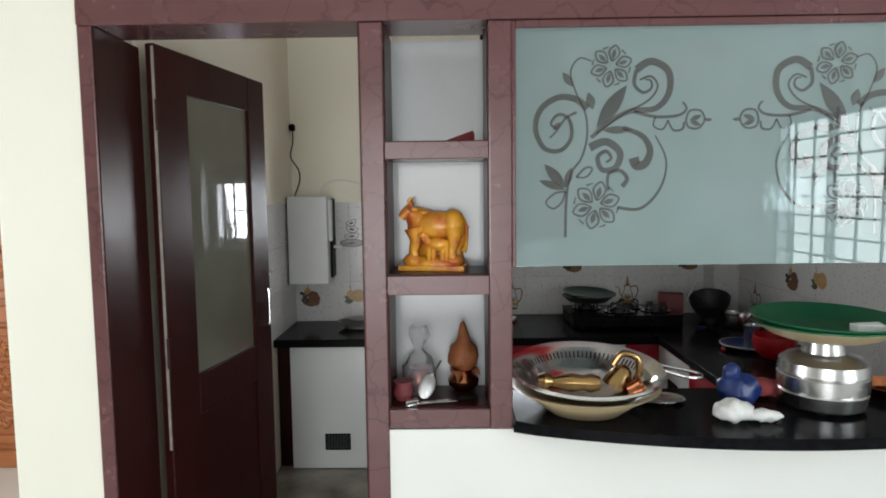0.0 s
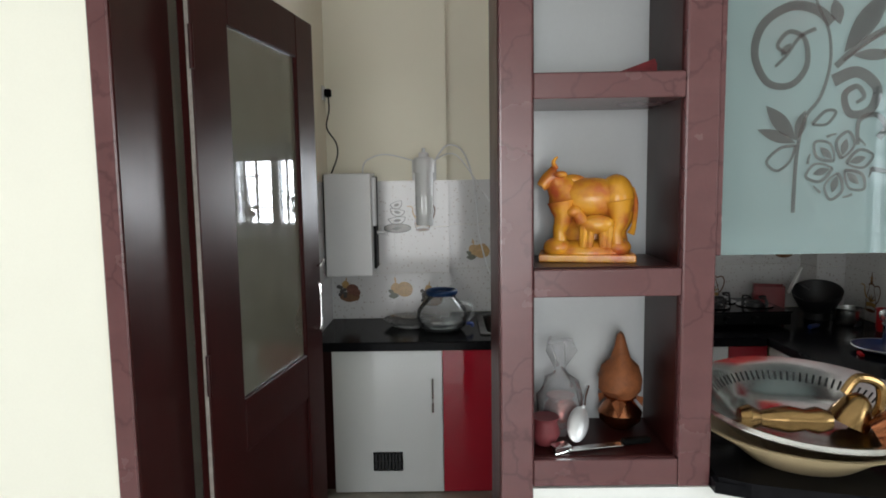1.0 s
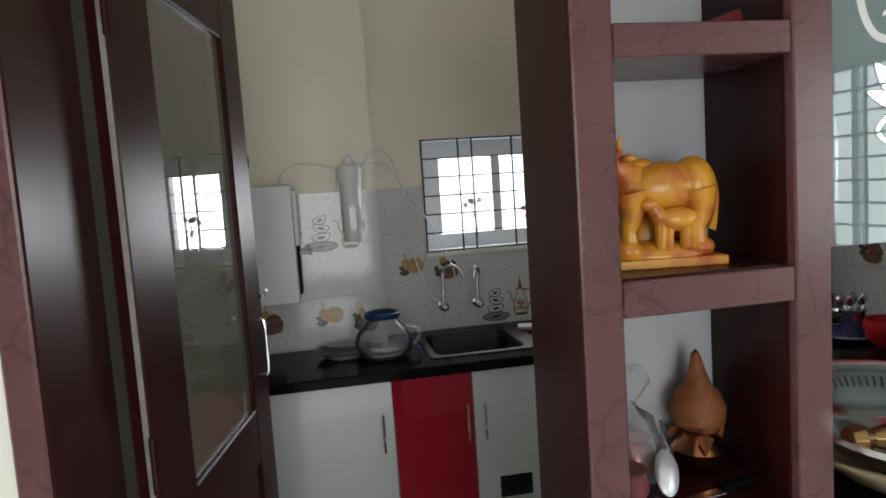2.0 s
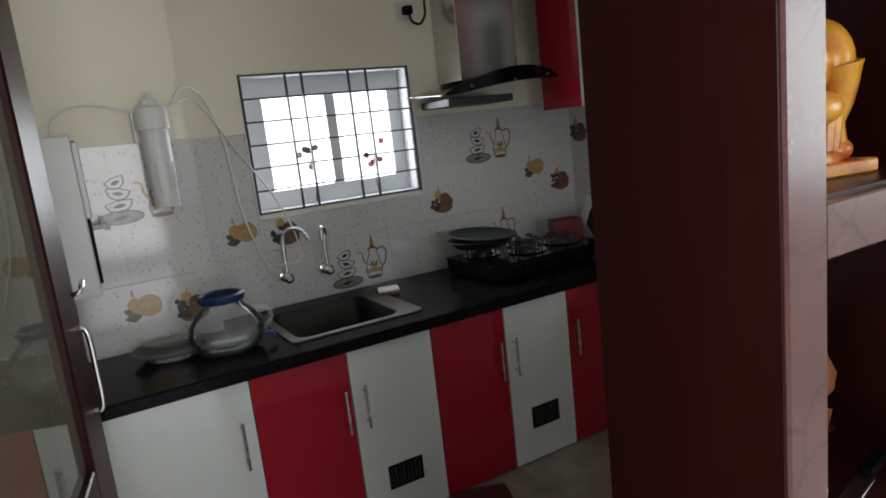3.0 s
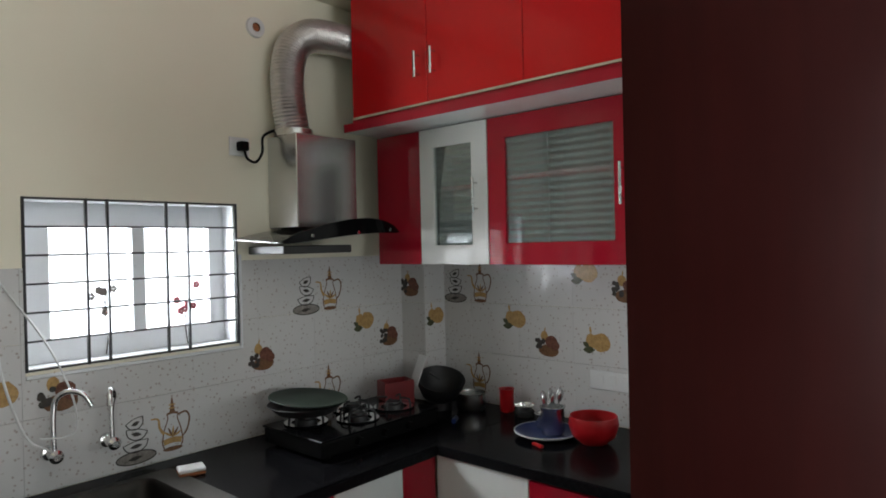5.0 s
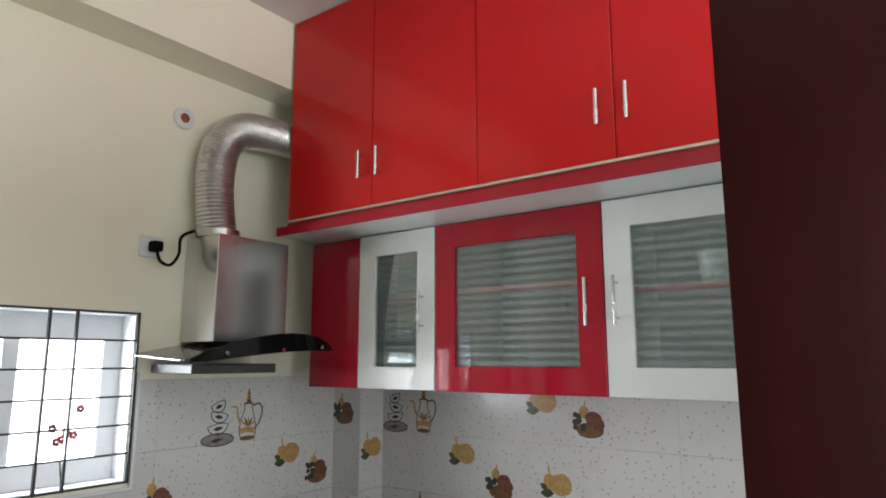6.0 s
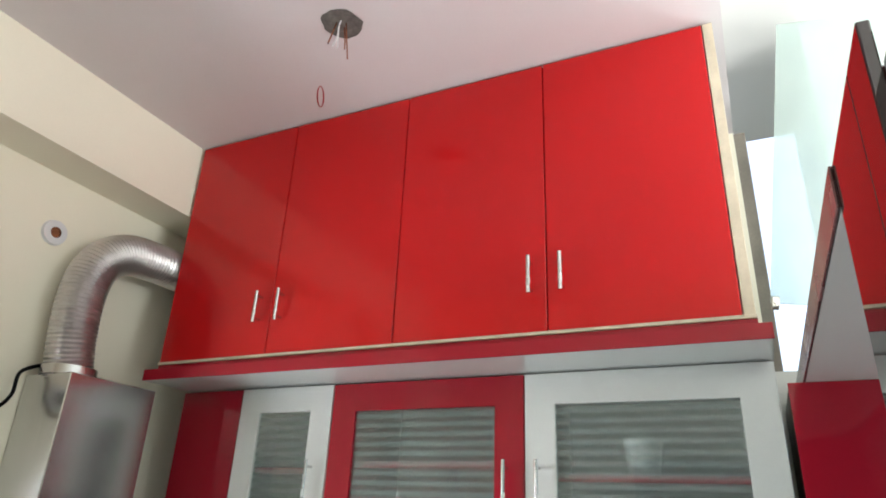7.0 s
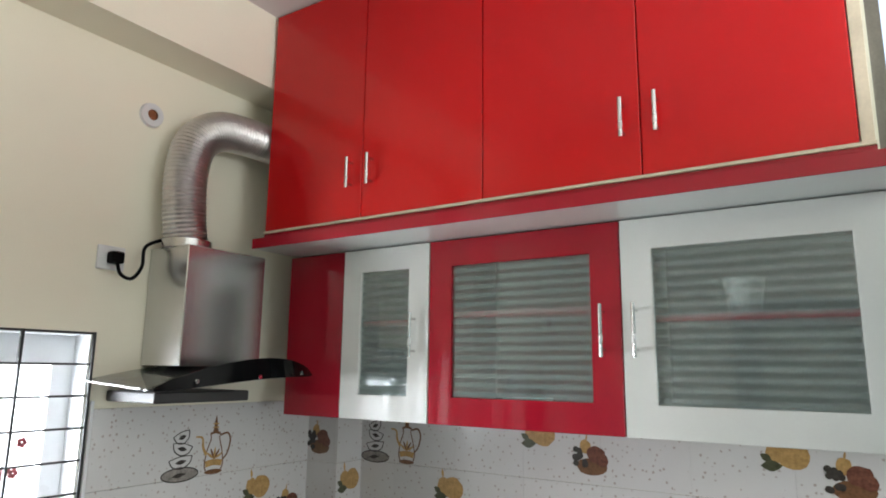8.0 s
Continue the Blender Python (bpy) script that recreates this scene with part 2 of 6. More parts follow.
BACK_PANEL = mat("grey_white_gloss_laminate", (0.55, 0.57, 0.58), 0.12, vary=0.05, scale=4)
PRINT_BROWN = mat("brown_print", (0.16, 0.08, 0.04), 0.2, vary=0.35, scale=60)
PRINT_GOLD = mat("ochre_print", (0.42, 0.26, 0.1), 0.2, vary=0.3, scale=60)
PRINT_DARK = mat("dark_print", (0.05, 0.045, 0.04), 0.2, vary=0.4, scale=60)
PRINT_RED = mat("red_fruit_print", (0.15, 0.06, 0.04), 0.2, vary=0.4, scale=60)
PRINT_GREEN = mat("green_print", (0.07, 0.075, 0.04), 0.2, vary=0.3, scale=60)
PRINT_GREY = mat("grey_print", (0.24, 0.22, 0.2), 0.2, vary=0.4, scale=60)
POLY = glass("clear_plastic", (0.97, 0.975, 0.975), 0.12, (0.75, 0.77, 0.77), 1.25, 0.08)
FROST = glass("frosted_glass", (0.8, 0.9, 0.9), 0.6, (0.42, 0.53, 0.53))
ETCH = glass("clear_etched_lines", (0.6, 0.57, 0.56), 0.34, (0.17, 0.15, 0.15))
JAR_PLASTIC = glass("thin_clear_plastic", (0.985, 0.99, 0.99), 0.11, (0.5, 0.52, 0.52), 1.17, 0.05)
HOOD_GLASS = glass("smoked_hood_glass", (0.6, 0.63, 0.63), 0.2, (0.35, 0.37, 0.37), 1.45)
# cream haze of the door glass imitates the pale wall mirrored in it
DOOR_GLASS = glass("cream_haze_door_glass", (0.8, 0.82, 0.74), 0.42, (0.62, 0.61, 0.48), 1.6)
STRIPED = striped_glass()
GREEN_GLASS = glass("pale_green_glass", (0.86, 0.95, 0.92), 0.45, (0.82, 0.93, 0.89))
GLOSS_DARK = mat("dark_gloss_laminate", (0.02, 0.006, 0.006), 0.03, vary=0.1, scale=3, spec=0.6)


# ---- building tools ----
def mesh_of(name, bm, material, smooth=False):
    me = bpy.data.meshes.new(name)
    bmesh.ops.recalc_face_normals(bm, faces=bm.faces)
    if smooth:
        for f in bm.faces:
            f.smooth = True
        for e in bm.edges:
            if len(e.link_faces) == 2 and e.calc_face_angle(0) > 0.7:
                e.smooth = False
    bm.to_mesh(me)
    bm.free()
    me.materials.append(material)
    return me


def part(name, bm, material, parent, label="", smooth=False):
    ob = new(name, mesh_of(name, bm, material, smooth))
    ob.parent = parent
    if label:
        tagged(ob, label)
    return ob


def thing(name, m, label, category, group="", kind=""):
    ob = new(name)
    ob.empty_display_size = 0.05
    ob.matrix_world = m
    return tagged(ob, label, category, group, kind)


def solid(name, bm, material, label, category, kind="", smooth=False, m=None, group=""):
    ob = new(name, mesh_of(name, bm, material, smooth))
    if m is not None:
        ob.matrix_world = m
    return tagged(ob, label, category, group, kind)


def box(x0, x1, y0, y1, z0, z1, bevel=0.0, bm=None, seg=1):
    keep = bm if bm is not None else bmesh.new()
    b = bmesh.new()
    bmesh.ops.create_cube(b, size=1, matrix=Matrix.LocRotScale(((x0 + x1) / 2, (y0 + y1) / 2, (z0 + z1) / 2), None, (abs(x1 - x0), abs(y1 - y0), abs(z1 - z0))))
    if bevel:
        bmesh.ops.bevel(b, geom=b.edges[:], offset=bevel, segments=seg, affect="EDGES", profile=0.7)
    join(keep, b)
    return keep


def join(keep, b, m=None):
    vs = [keep.verts.new(m @ v.co if m else v.co) for v in b.verts]
    b.verts.index_update()
    for f in b.faces:
        keep.faces.new([vs[v.index] for v in f.verts])
    b.free()
    return keep


def lathe(profile, n=28, bm=None, m=None):
    """Turn a profile of (radius, height) about z."""
    b = bmesh.new()
    rings = []
    for r, z in profile:
        if r < 1e-5:
            rings.append([b.verts.new((0, 0, z))])
        else:
            rings.append([b.verts.new((r * math.cos(2 * math.pi * i / n), r * math.sin(2 * math.pi * i / n), z)) for i in range(n)])
    for a, c in zip(rings, rings[1:]):
        for i in range(n):
            j = (i + 1) % n
            if len(a) == 1 and len(c) > 1:
                b.faces.new((a[0], c[i], c[j]))
            elif len(c) == 1 and len(a) > 1:
                b.faces.new((a[i], a[j], c[0]))
            elif len(a) > 1:
                b.faces.new((a[i], a[j], c[j], c[i]))
    return join(bm if bm is not None else bmesh.new(), b, m)


def tube(points, r, n=10, bm=None, smooth_steps=6, ripple=0.0, radii=None):
    """A round bar along a smoothed path; ripple makes a corrugated hose."""
    pts = [Vector(p) for p in points]
    fine = []
    for i in range(len(pts) - 1):
        p0, p1, p2, p3 = pts[max(i - 1, 0)], pts[i], pts[i + 1], pts[min(i + 2, len(pts) - 1)]
        for k in range(smooth_steps):
            t = k / smooth_steps
            fine.append(0.5 * (2 * p1 + (p2 - p0) * t + (2 * p0 - 5 * p1 + 4 * p2 - p3) * t * t + (3 * p1 - p0 - 3 * p2 + p3) * t ** 3))
    fine.append(pts[-1])
    b = bmesh.new()
    rings, up = [], None
    for i, p in enumerate(fine):
        d = (fine[min(i + 1, len(fine) - 1)] - fine[max(i - 1, 0)]).normalized()
        if up is None:
            up = Vector((0, 0, 1)) if abs(d.z) < 0.9 else Vector((1, 0, 0))
        side = d.cross(up).normalized()
        up = side.cross(d).normalized()
        rad = r
        if radii:
            u = i / (len(fine) - 1) * (len(radii) - 1)
            a = min(int(u), len(radii) - 2)
            rad = radii[a] + (radii[a + 1] - radii[a]) * (u - a)
        rad = rad * (1 + (ripple if i % 2 else -ripple))
        rings.append([b.verts.new(p + rad * (side * math.cos(2 * math.pi * k / n) + up * math.sin(2 * math.pi * k / n))) for k in range(n)])
    for a, c in zip(rings, rings[1:]):
        for k in range(n):
            b.faces.new((a[k], a[(k + 1) % n], c[(k + 1) % n], c[k]))
    b.faces.new(rings[0][::-1])
    b.faces.new(rings[-1])
    return join(bm if bm is not None else bmesh.new(), b)


def ball(c, r, bm=None, u=14, v=10, rot=None):
    b = bmesh.new()
    bmesh.ops.create_uvsphere(b, u_segments=u, v_segments=v, radius=1, matrix=Matrix.LocRotScale(c, rot, r if hasattr(r, "__len__") else (r, r, r)))
    return join(bm if bm is not None else bmesh.new(), b)


def crumple(bm, amount, size, seed):
    for v in bm.verts:
        d = noise.noise_vector(v.co / size + Vector((seed, seed * 2, 0)))
        v.co += d * amount
    return bm


def ring_frame(w, h, wide, d, bevel=0.002):
    """A door frame in one piece in the xz plane, from (0,0) to (w,h), thick d in y."""
    bm = bmesh.new()
    loops = []
    for y in (0, d):
        for k in (0, wide):
            loops.append([bm.verts.new(p) for p in ((k, y, k), (w - k, y, k), (w - k, y, h - k), (k, y, h - k))])
    fo, fi, bo, bi = loops
    for i in range(4):
        j = (i + 1) % 4
        bm.faces.new((fo[i], fo[j], fi[j], fi[i]))
        bm.faces.new((bo[j], bo[i], bi[i], bi[j]))
        bm.faces.new((fo[j], fo[i], bo[i], bo[j]))
        bm.faces.new((fi[i], fi[j], bi[j], bi[i]))
    bmesh.ops.recalc_face_normals(bm, faces=bm.faces)
    sharp = [e for e in bm.edges if e.calc_face_angle(0) > 0.5]
    bmesh.ops.bevel(bm, geom=sharp, offset=bevel, segments=1, affect="EDGES")
    return bm


def bow_handle(length, r=0.005, out=0.03):
    """An upright bar handle standing off the -y face, centred on z."""
    bm = tube([(0, -out, -length / 2), (0, -out, length / 2)], r, 10, smooth_steps=1)
    for s in (-1, 1):
        tube([(0, 0.001, s * length * 0.36), (0, -out, s * length * 0.36)], r * 0.8, 8, bm, 1)
    return bm


# ---- structure ----
def st(name, bm, material, label, category="wall", smooth=False):
    return solid(name, bm, material, label, category, "structure", smooth)


WIN = (-0.182, 0.597, 1.180, 1.759)   # kitchen window opening x0 x1 z0 z1
wn_ = box(WEST - 0.26, WIN[0], NORTH, NORTH + 0.2, 0, CEIL)
box(WIN[1], EAST + 0.2, NORTH, NORTH + 0.2, 0, CEIL, bm=wn_)
box(WIN[0], WIN[1], NORTH, NORTH + 0.2, 0, WIN[2], bm=wn_)
box(WIN[0], WIN[1], NORTH, NORTH + 0.2, WIN[3], CEIL, bm=wn_)
wall_north = st("wall_north", wn_, CREAM, "cream painted kitchen wall with a window opening")
pil = box(WEST, -0.452, PILLAR, NORTH, 0, 2.75)
st("wall_pillar_1", pil, CREAM, "cream painted corner pillar behind the water purifier")
st("wall_pillar_2", box(1.587, EAST, PILLAR, NORTH, 0, 2.75), CREAM, "cream painted corner pillar beside the hood")
st("wall_beam", box(WEST, EAST, PILLAR - 0.012, NORTH, 2.75, CEIL), CREAM, "cream painted ceiling beam over the window", "beam")
st("wall_east_end", box(EAST, EAST + 0.2, BACK, 2.094, 0, 2.165), WHITE_WALL, "white painted end of the kitchen side wall")
wall_east = st("wall_east", box(EAST, EAST + 0.2, 2.094, NORTH, 0, CEIL), CREAM, "cream painted kitchen side wall behind the cabinets")
st("wall_west", box(WEST - 0.265, WEST, 2.0505, NORTH, 0, CEIL - 0.001), CREAM, "cream painted kitchen side wall behind the open door")
st("wall_stub", box(-1.383, -1.1302, FRONT + 0.004, BACK - 0.0005, 0, HALL_C), STUB_WALL, "warm white painted wall end beside the kitchen door")
st("floor", box(WEST, EAST, FRONT + 0.05, NORTH, -0.1, 0), FLOOR, "dull grey-brown stone kitchen floor", "floor")
fl = box(HALL_W, HALL_E, HALL_S, FRONT + 0.05, -0.1, 0)
box(HALL_W, WEST - 0.26, FRONT + 0.05, HALL_N, -0.1, 0, bm=fl)
st("floor_hall", fl, HALL_FLOOR, "pale glossy tiled hall floor", "floor")
st("ceiling", box(WEST - 0.26, EAST + 0.2, 2.094, NORTH + 0.2, CEIL, HALL_C), CEILING, "pinkish white painted kitchen ceiling", "ceiling")
cl = box(HALL_W - 0.2, HALL_E + 0.2, HALL_S - 0.2, 2.0935, HALL_C, HALL_C + 0.15)
box(HALL_W - 0.2, WEST - 0.2605, 2.0935, NORTH + 0.2, HALL_C, HALL_C + 0.15, 0, cl)
st("ceiling_hall", cl, WHITE_WALL, "white painted hall ceiling", "ceiling")
# hall walls, with the openings that let the daylight in
he = box(HALL_E, HALL_E + 0.2, HALL_S, -1.25, 0, HALL_C)
box(HALL_E, HALL_E + 0.2, 0.75, FRONT, 0, HALL_C, bm=he)
box(HALL_E, HALL_E + 0.2, -1.25, 0.75, 0, 0.95, bm=he)
box(HALL_E, HALL_E + 0.2, -1.25, 0.75, 2.08, HALL_C, bm=he)
st("wall_hall_east", he, WHITE_WALL, "white painted hall wall with a grilled window")
hr = box(EAST, HALL_E + 0.2, FRONT, BACK, 0, 2.165)
box(EAST, HALL_E + 0.2, FRONT, FRONT + 0.035, 2.165, HALL_C, 0, hr)
st("wall_hall_return", hr, WHITE_WALL, "white painted hall wall beside the serving counter")
hs = box(HALL_W, -1.7, HALL_S - 0.2, HALL_S, 0, HALL_C)
box(0.5, HALL_E + 0.2, HALL_S - 0.2, HALL_S, 0, HALL_C, bm=hs)
box(-1.7, 0.5, HALL_S - 0.2, HALL_S, 2.2, HALL_C, bm=hs)
st("wall_hall_south", hs, WHITE_WALL, "white painted hall wall with a wide doorway")
hw = box(HALL_W - 0.2, HALL_W, HALL_S, 0.4, 0, HALL_C)
box(HALL_W - 0.2, HALL_W, 2.0, HALL_N, 0, HALL_C, bm=hw)
box(HALL_W - 0.2, HALL_W, 0.4, 2.0, 0, 0.85, bm=hw)
box(HALL_W - 0.2, HALL_W, 0.4, 2.0, 2.15, HALL_C, bm=hw)
st("wall_hall_west", hw, WHITE_WALL, "white painted hall wall with a window opening")
hn = box(HALL_W, -3.08, HALL_N, HALL_N + 0.2, 0, HALL_C)
box(-2.6, WEST - 0.26, HALL_N, HALL_N + 0.2, 0, HALL_C, bm=hn)
box(-3.08, -2.6, HALL_N, HALL_N + 0.2, 0, 1.9, bm=hn)
box(-3.08, -2.6, HALL_N, HALL_N + 0.2, 2.4, HALL_C, bm=hn)
st("wall_hall_north", hn, CREAM, "cream painted hall wall behind the carved cupboard")
# the low wall of the serving counter
lw = box(DOOR_R + 0.067, EAST, FRONT + 0.004, BACK, 0, 0.892)
st("wall_serving", lw, WHITE_WALL, "white painted half wall under the serving counter")

# partition: brown painted frame
fr = box(-1.13, DOOR_L, FRONT, 2.05, 0, 2.052, 0.003)
box(-1.13, EAST, FRONT - 0.004, BACK - 0.06, 2.052, 2.125, 0.003, fr)
frame_ob = st("door_frame", fr, BROWN, "brown enamelled wooden frame of the kitchen door", "door frame")
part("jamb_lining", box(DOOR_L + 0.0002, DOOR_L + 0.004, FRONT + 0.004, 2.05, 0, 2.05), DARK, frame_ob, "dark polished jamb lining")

# ---- niche shelves ----
niche = thing("niche_shelf", pose(0, 0, 0), "brown painted built-in niche shelf with three open compartments", "shelf")
part("side_panel", box(DOOR_R + 0.004, -0.282, FRONT, BACK, 0, 2.05, 0.003), BROWN, niche)
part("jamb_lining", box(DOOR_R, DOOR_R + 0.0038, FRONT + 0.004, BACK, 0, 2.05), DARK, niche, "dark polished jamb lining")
part("side_panel", box(0.012, 0.076, FRONT, BACK, 0.894, 2.05, 0.003), BROWN, niche)
for z0, z1 in ((0.897, 0.952), (1.288, 1.343), (1.674, 1.723)):
    part("shelf", box(-0.281, 0.011, FRONT + 0.002, BACK - 0.012, z0, z1, 0.002), BROWN, niche)
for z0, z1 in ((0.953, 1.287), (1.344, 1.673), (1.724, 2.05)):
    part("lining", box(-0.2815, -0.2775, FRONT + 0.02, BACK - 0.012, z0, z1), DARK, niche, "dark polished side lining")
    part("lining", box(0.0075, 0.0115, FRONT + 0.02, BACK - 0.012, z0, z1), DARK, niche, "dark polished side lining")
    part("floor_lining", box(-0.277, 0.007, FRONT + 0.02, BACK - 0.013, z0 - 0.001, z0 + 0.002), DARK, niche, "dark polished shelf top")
part("back_panel", box(-0.28, 0.01, BACK - 0.011, BACK - 0.003, 0.9, 2.05), BACK_PANEL, niche, "grey-white glossy back panel")

# ---- glass screen with etched flowers ----
GX0, GX1, GZ0, GZ1 = 0.088, EAST - 0.005, 1.366, 2.03
screen = thing("glass_screen", pose(0, 0, 0), "frosted pale green glass screen with etched flower scrolls", "glass panel")
sf = box(0.0765, 0.088, FRONT + 0.006, FRONT + 0.05, 1.366, 2.05, 0.002)
box(0.088, EAST - 0.003, FRONT + 0.002, FRONT + 0.05, 2.03, 2.05, 0.002, sf)
part("bead", sf, BROWN, screen)
pane = part("pane", box(GX0, GX1, FRONT + 0.014, FRONT + 0.022, GZ0, GZ1), FROST, screen)


def ribbon(points, w0, w1, y, bm):
    """A flat tapering stroke in the glass plane."""
    pts = [Vector((p[0], 0, p[1])) for p in points]
    fine = []
    for i in range(len(pts) - 1):
        p0, p1, p2, p3 = pts[max(i - 1, 0)], pts[i], pts[i + 1], pts[min(i + 2, len(pts) - 1)]
        for k in range(5):
            t = k / 5
            fine.append(0.5 * (2 * p1 + (p2 - p0) * t + (2 * p0 - 5 * p1 + 4 * p2 - p3) * t * t + (3 * p1 - p0 - 3 * p2 + p3) * t ** 3))
    fine.append(pts[-1])
    prev = None
    for i, p in enumerate(fine):
        d = (fine[min(i + 1, len(fine) - 1)] - fine[max(i - 1, 0)]).normalized()
        s = Vector((-d.z, 0, d.x)) * (w0 + (w1 - w0) * i / (len(fine) - 1)) / 2
        a, c = bm.verts.new((p.x + s.x, y, p.z + s.z)), bm.verts.new((p.x - s.x, y, p.z - s.z))
        if prev:
            bm.faces.new((prev[0], a, c, prev[1]))
        prev = (a, c)


def leaf_shape(c, ang, l, w, y, bm, n=7):
    d, s = Vector((math.cos(ang), 0, math.sin(ang))), Vector((-math.sin(ang), 0, math.cos(ang)))
    o = Vector((c[0], y, c[1]))
    up = [bm.verts.new(o + d * l * i / n + s * w * math.sin(math.pi * i / n) * 0.5) for i in range(n + 1)]
    dn = [bm.verts.new(o + d * l * i / n - s * w * math.sin(math.pi * i / n) * 0.5) for i in range(1, n)]
    bm.faces.new(up + dn[::-1])


def curl(c, r0, r1, a0, turns, n=14):
    return [(c[0] + (r0 + (r1 - r0) * i / n) * math.cos(a0 + turns * 2 * math.pi * i / n),
             c[1] + (r0 + (r1 - r0) * i / n) * math.sin(a0 + turns * 2 * math.pi * i / n)) for i in range(n + 1)]


def flower_scroll(ox, flip, y):
    """One sprig: a stem with scrolls, leaves and open flowers, about 0.5 m tall; each stroke is a part."""
    P = lambda x, z: (ox + flip * x, 1.448 + z)
    A = lambda a: a if flip > 0 else math.pi - a
    level = [0]

    def stroke(points, w0, w1):
        bm = bmesh.new()
        level[0] += 1
        ribbon(points, w0, w1, y - 0.00004 * level[0], bm)
        part("etched_stroke", bm, ETCH, screen)

    def leaf(c, ang, l, w):
        bm = bmesh.new()
        level[0] += 1
        leaf_shape(c, ang, l, w, y - 0.00004 * level[0], bm)
        part("etched_leaf", bm, ETCH, screen)

    stem = ((0, 0), (0.003, 0.114), (0.017, 0.183), (0.044, 0.222), (0.06, 0.283), (0.055, 0.345), (0.03, 0.4), (0.013, 0.46), (0.036, 0.498), (0.07, 0.49))
    branch = ((0.071, 0.279), (0.121, 0.322), (0.182, 0.352), (0.25, 0.358), (0.286, 0.4), (0.284, 0.46), (0.236, 0.487), (0.195, 0.465))
    branch_curl = ((0.195, 0.465), (0.19, 0.425), (0.215, 0.402), (0.238, 0.415), (0.235, 0.435), (0.22, 0.437))
    inner = ((0.085, 0.29), (0.16, 0.343), (0.228, 0.379), (0.255, 0.418), (0.236, 0.446), (0.205, 0.437))
    low_curl = ((0.067, 0.252), (0.113, 0.268), (0.152, 0.237), (0.14, 0.195), (0.102, 0.19), (0.09, 0.225), (0.113, 0.241), (0.128, 0.222), (0.113, 0.21))
    left_curl = ((0.06, 0.36), (0.03, 0.385), (-0.02, 0.392), (-0.07, 0.36), (-0.085, 0.305), (-0.06, 0.252), (-0.015, 0.245), (0.015, 0.28), (0.01, 0.33), (-0.02, 0.345), (-0.042, 0.32), (-0.025, 0.305))
    for w0, w1, pts in (
            (0.008, 0.004, stem), (0.012, 0.022, branch), (0.012, 0.004, branch_curl), (0.006, 0.006, inner), (0.024, 0.006, low_curl), (0.02, 0.006, left_curl),
            (0.012, 0.03, ((0.16, 0.306), (0.213, 0.283), (0.236, 0.245), (0.225, 0.208), (0.2, 0.2), (0.19, 0.222))),
            (0.01, 0.006, ((0.19, 0.35), (0.25, 0.335), (0.313, 0.338), (0.336, 0.356), (0.325, 0.375))),
            (0.005, 0.005, ((0.25, 0.335), (0.245, 0.31), (0.27, 0.3), (0.285, 0.325))),
            (0.005, 0.007, ((0.285, 0.325), (0.3, 0.298), (0.325, 0.3), (0.33, 0.32))),
            (0.006, 0.006, ((0.335, 0.325), (0.345, 0.35), (0.375, 0.35), (0.387, 0.325), (0.37, 0.302), (0.343, 0.305), (0.335, 0.325))),
            (0.004, 0.01, ((0.25, 0.283), (0.282, 0.214), (0.267, 0.137), (0.213, 0.08), (0.148, 0.083))),
            (0.007, 0.014, ((0.12, 0.13), (0.12, 0.175), (0.152, 0.187), (0.173, 0.164), (0.159, 0.142))),
            (0.007, 0.005, ((0.03, 0.17), (0.055, 0.195), (0.075, 0.193), (0.058, 0.17), (0.03, 0.17))),
            (0.005, 0.008, ((-0.045, 0.28), (-0.025, 0.3), (0.0, 0.335), (0.03, 0.35))),
            (0.006, 0.005, ((0.0, 0.13), (-0.03, 0.125), (-0.055, 0.1), (-0.035, 0.082), (-0.01, 0.1), (0.0, 0.13)))):
        stroke([P(*p) for p in pts], w0, w1)
    for x, z, a, l, w in ((0.085, 0.305, 0.95, 0.146, 0.042), (0.062, 0.405, -1.3, 0.05, 0.026), (0.1, 0.3, 0.0, 0.085, 0.022), (0.0, 0.14, 2.3, 0.09, 0.03), (0.0, 0.135, 2.8, 0.08, 0.022),
                          (0.0, 0.14, 1.3, 0.06, 0.022), (0.345, 0.325, 0.35, 0.036, 0.014), (0.345, 0.322, -0.35, 0.034, 0.014), (0.385, 0.325, 0.0, 0.024, 0.01), (0.02, 0.42, 2.2, 0.05, 0.022), (-0.035, 0.3, 0.9, 0.03, 0.014)):
        leaf(P(x, z), A(a), l, w)
    for cx, cz, r in ((0.086, 0.09, 0.056), (0.125, 0.475, 0.046)):
        c = P(cx, cz)
        for k in range(6):
            a = k * math.pi / 3 + 0.3
            d, s = (math.cos(a), math.sin(a)), (-math.sin(a), math.cos(a))
            edge = [(c[0] + d[0] * (0.014 + r * u) + s[0] * v * r, c[1] + d[1] * (0.014 + r * u) + s[1] * v * r)
                    for u, v in ((0, 0), (0.3, 0.24), (0.62, 0.3), (0.95, 0), (0.62, -0.3), (0.3, -0.24), (0, 0))]
            stroke(edge, 0.007, 0.004)
            leaf((c[0] + 0.02 * d[0], c[1] + 0.02 * d[1]), a, r * 0.6, r * 0.26)
            stroke([(c[0] + (r + 0.006) * math.cos(a + q), c[1] + (r + 0.006) * math.sin(a + q)) for q in (0.36, 0.52, 0.68)], 0.003, 0.006)


flower_scroll(0.228, 1, FRONT + 0.0125)
flower_scroll(1.1, -1, FRONT + 0.0125)

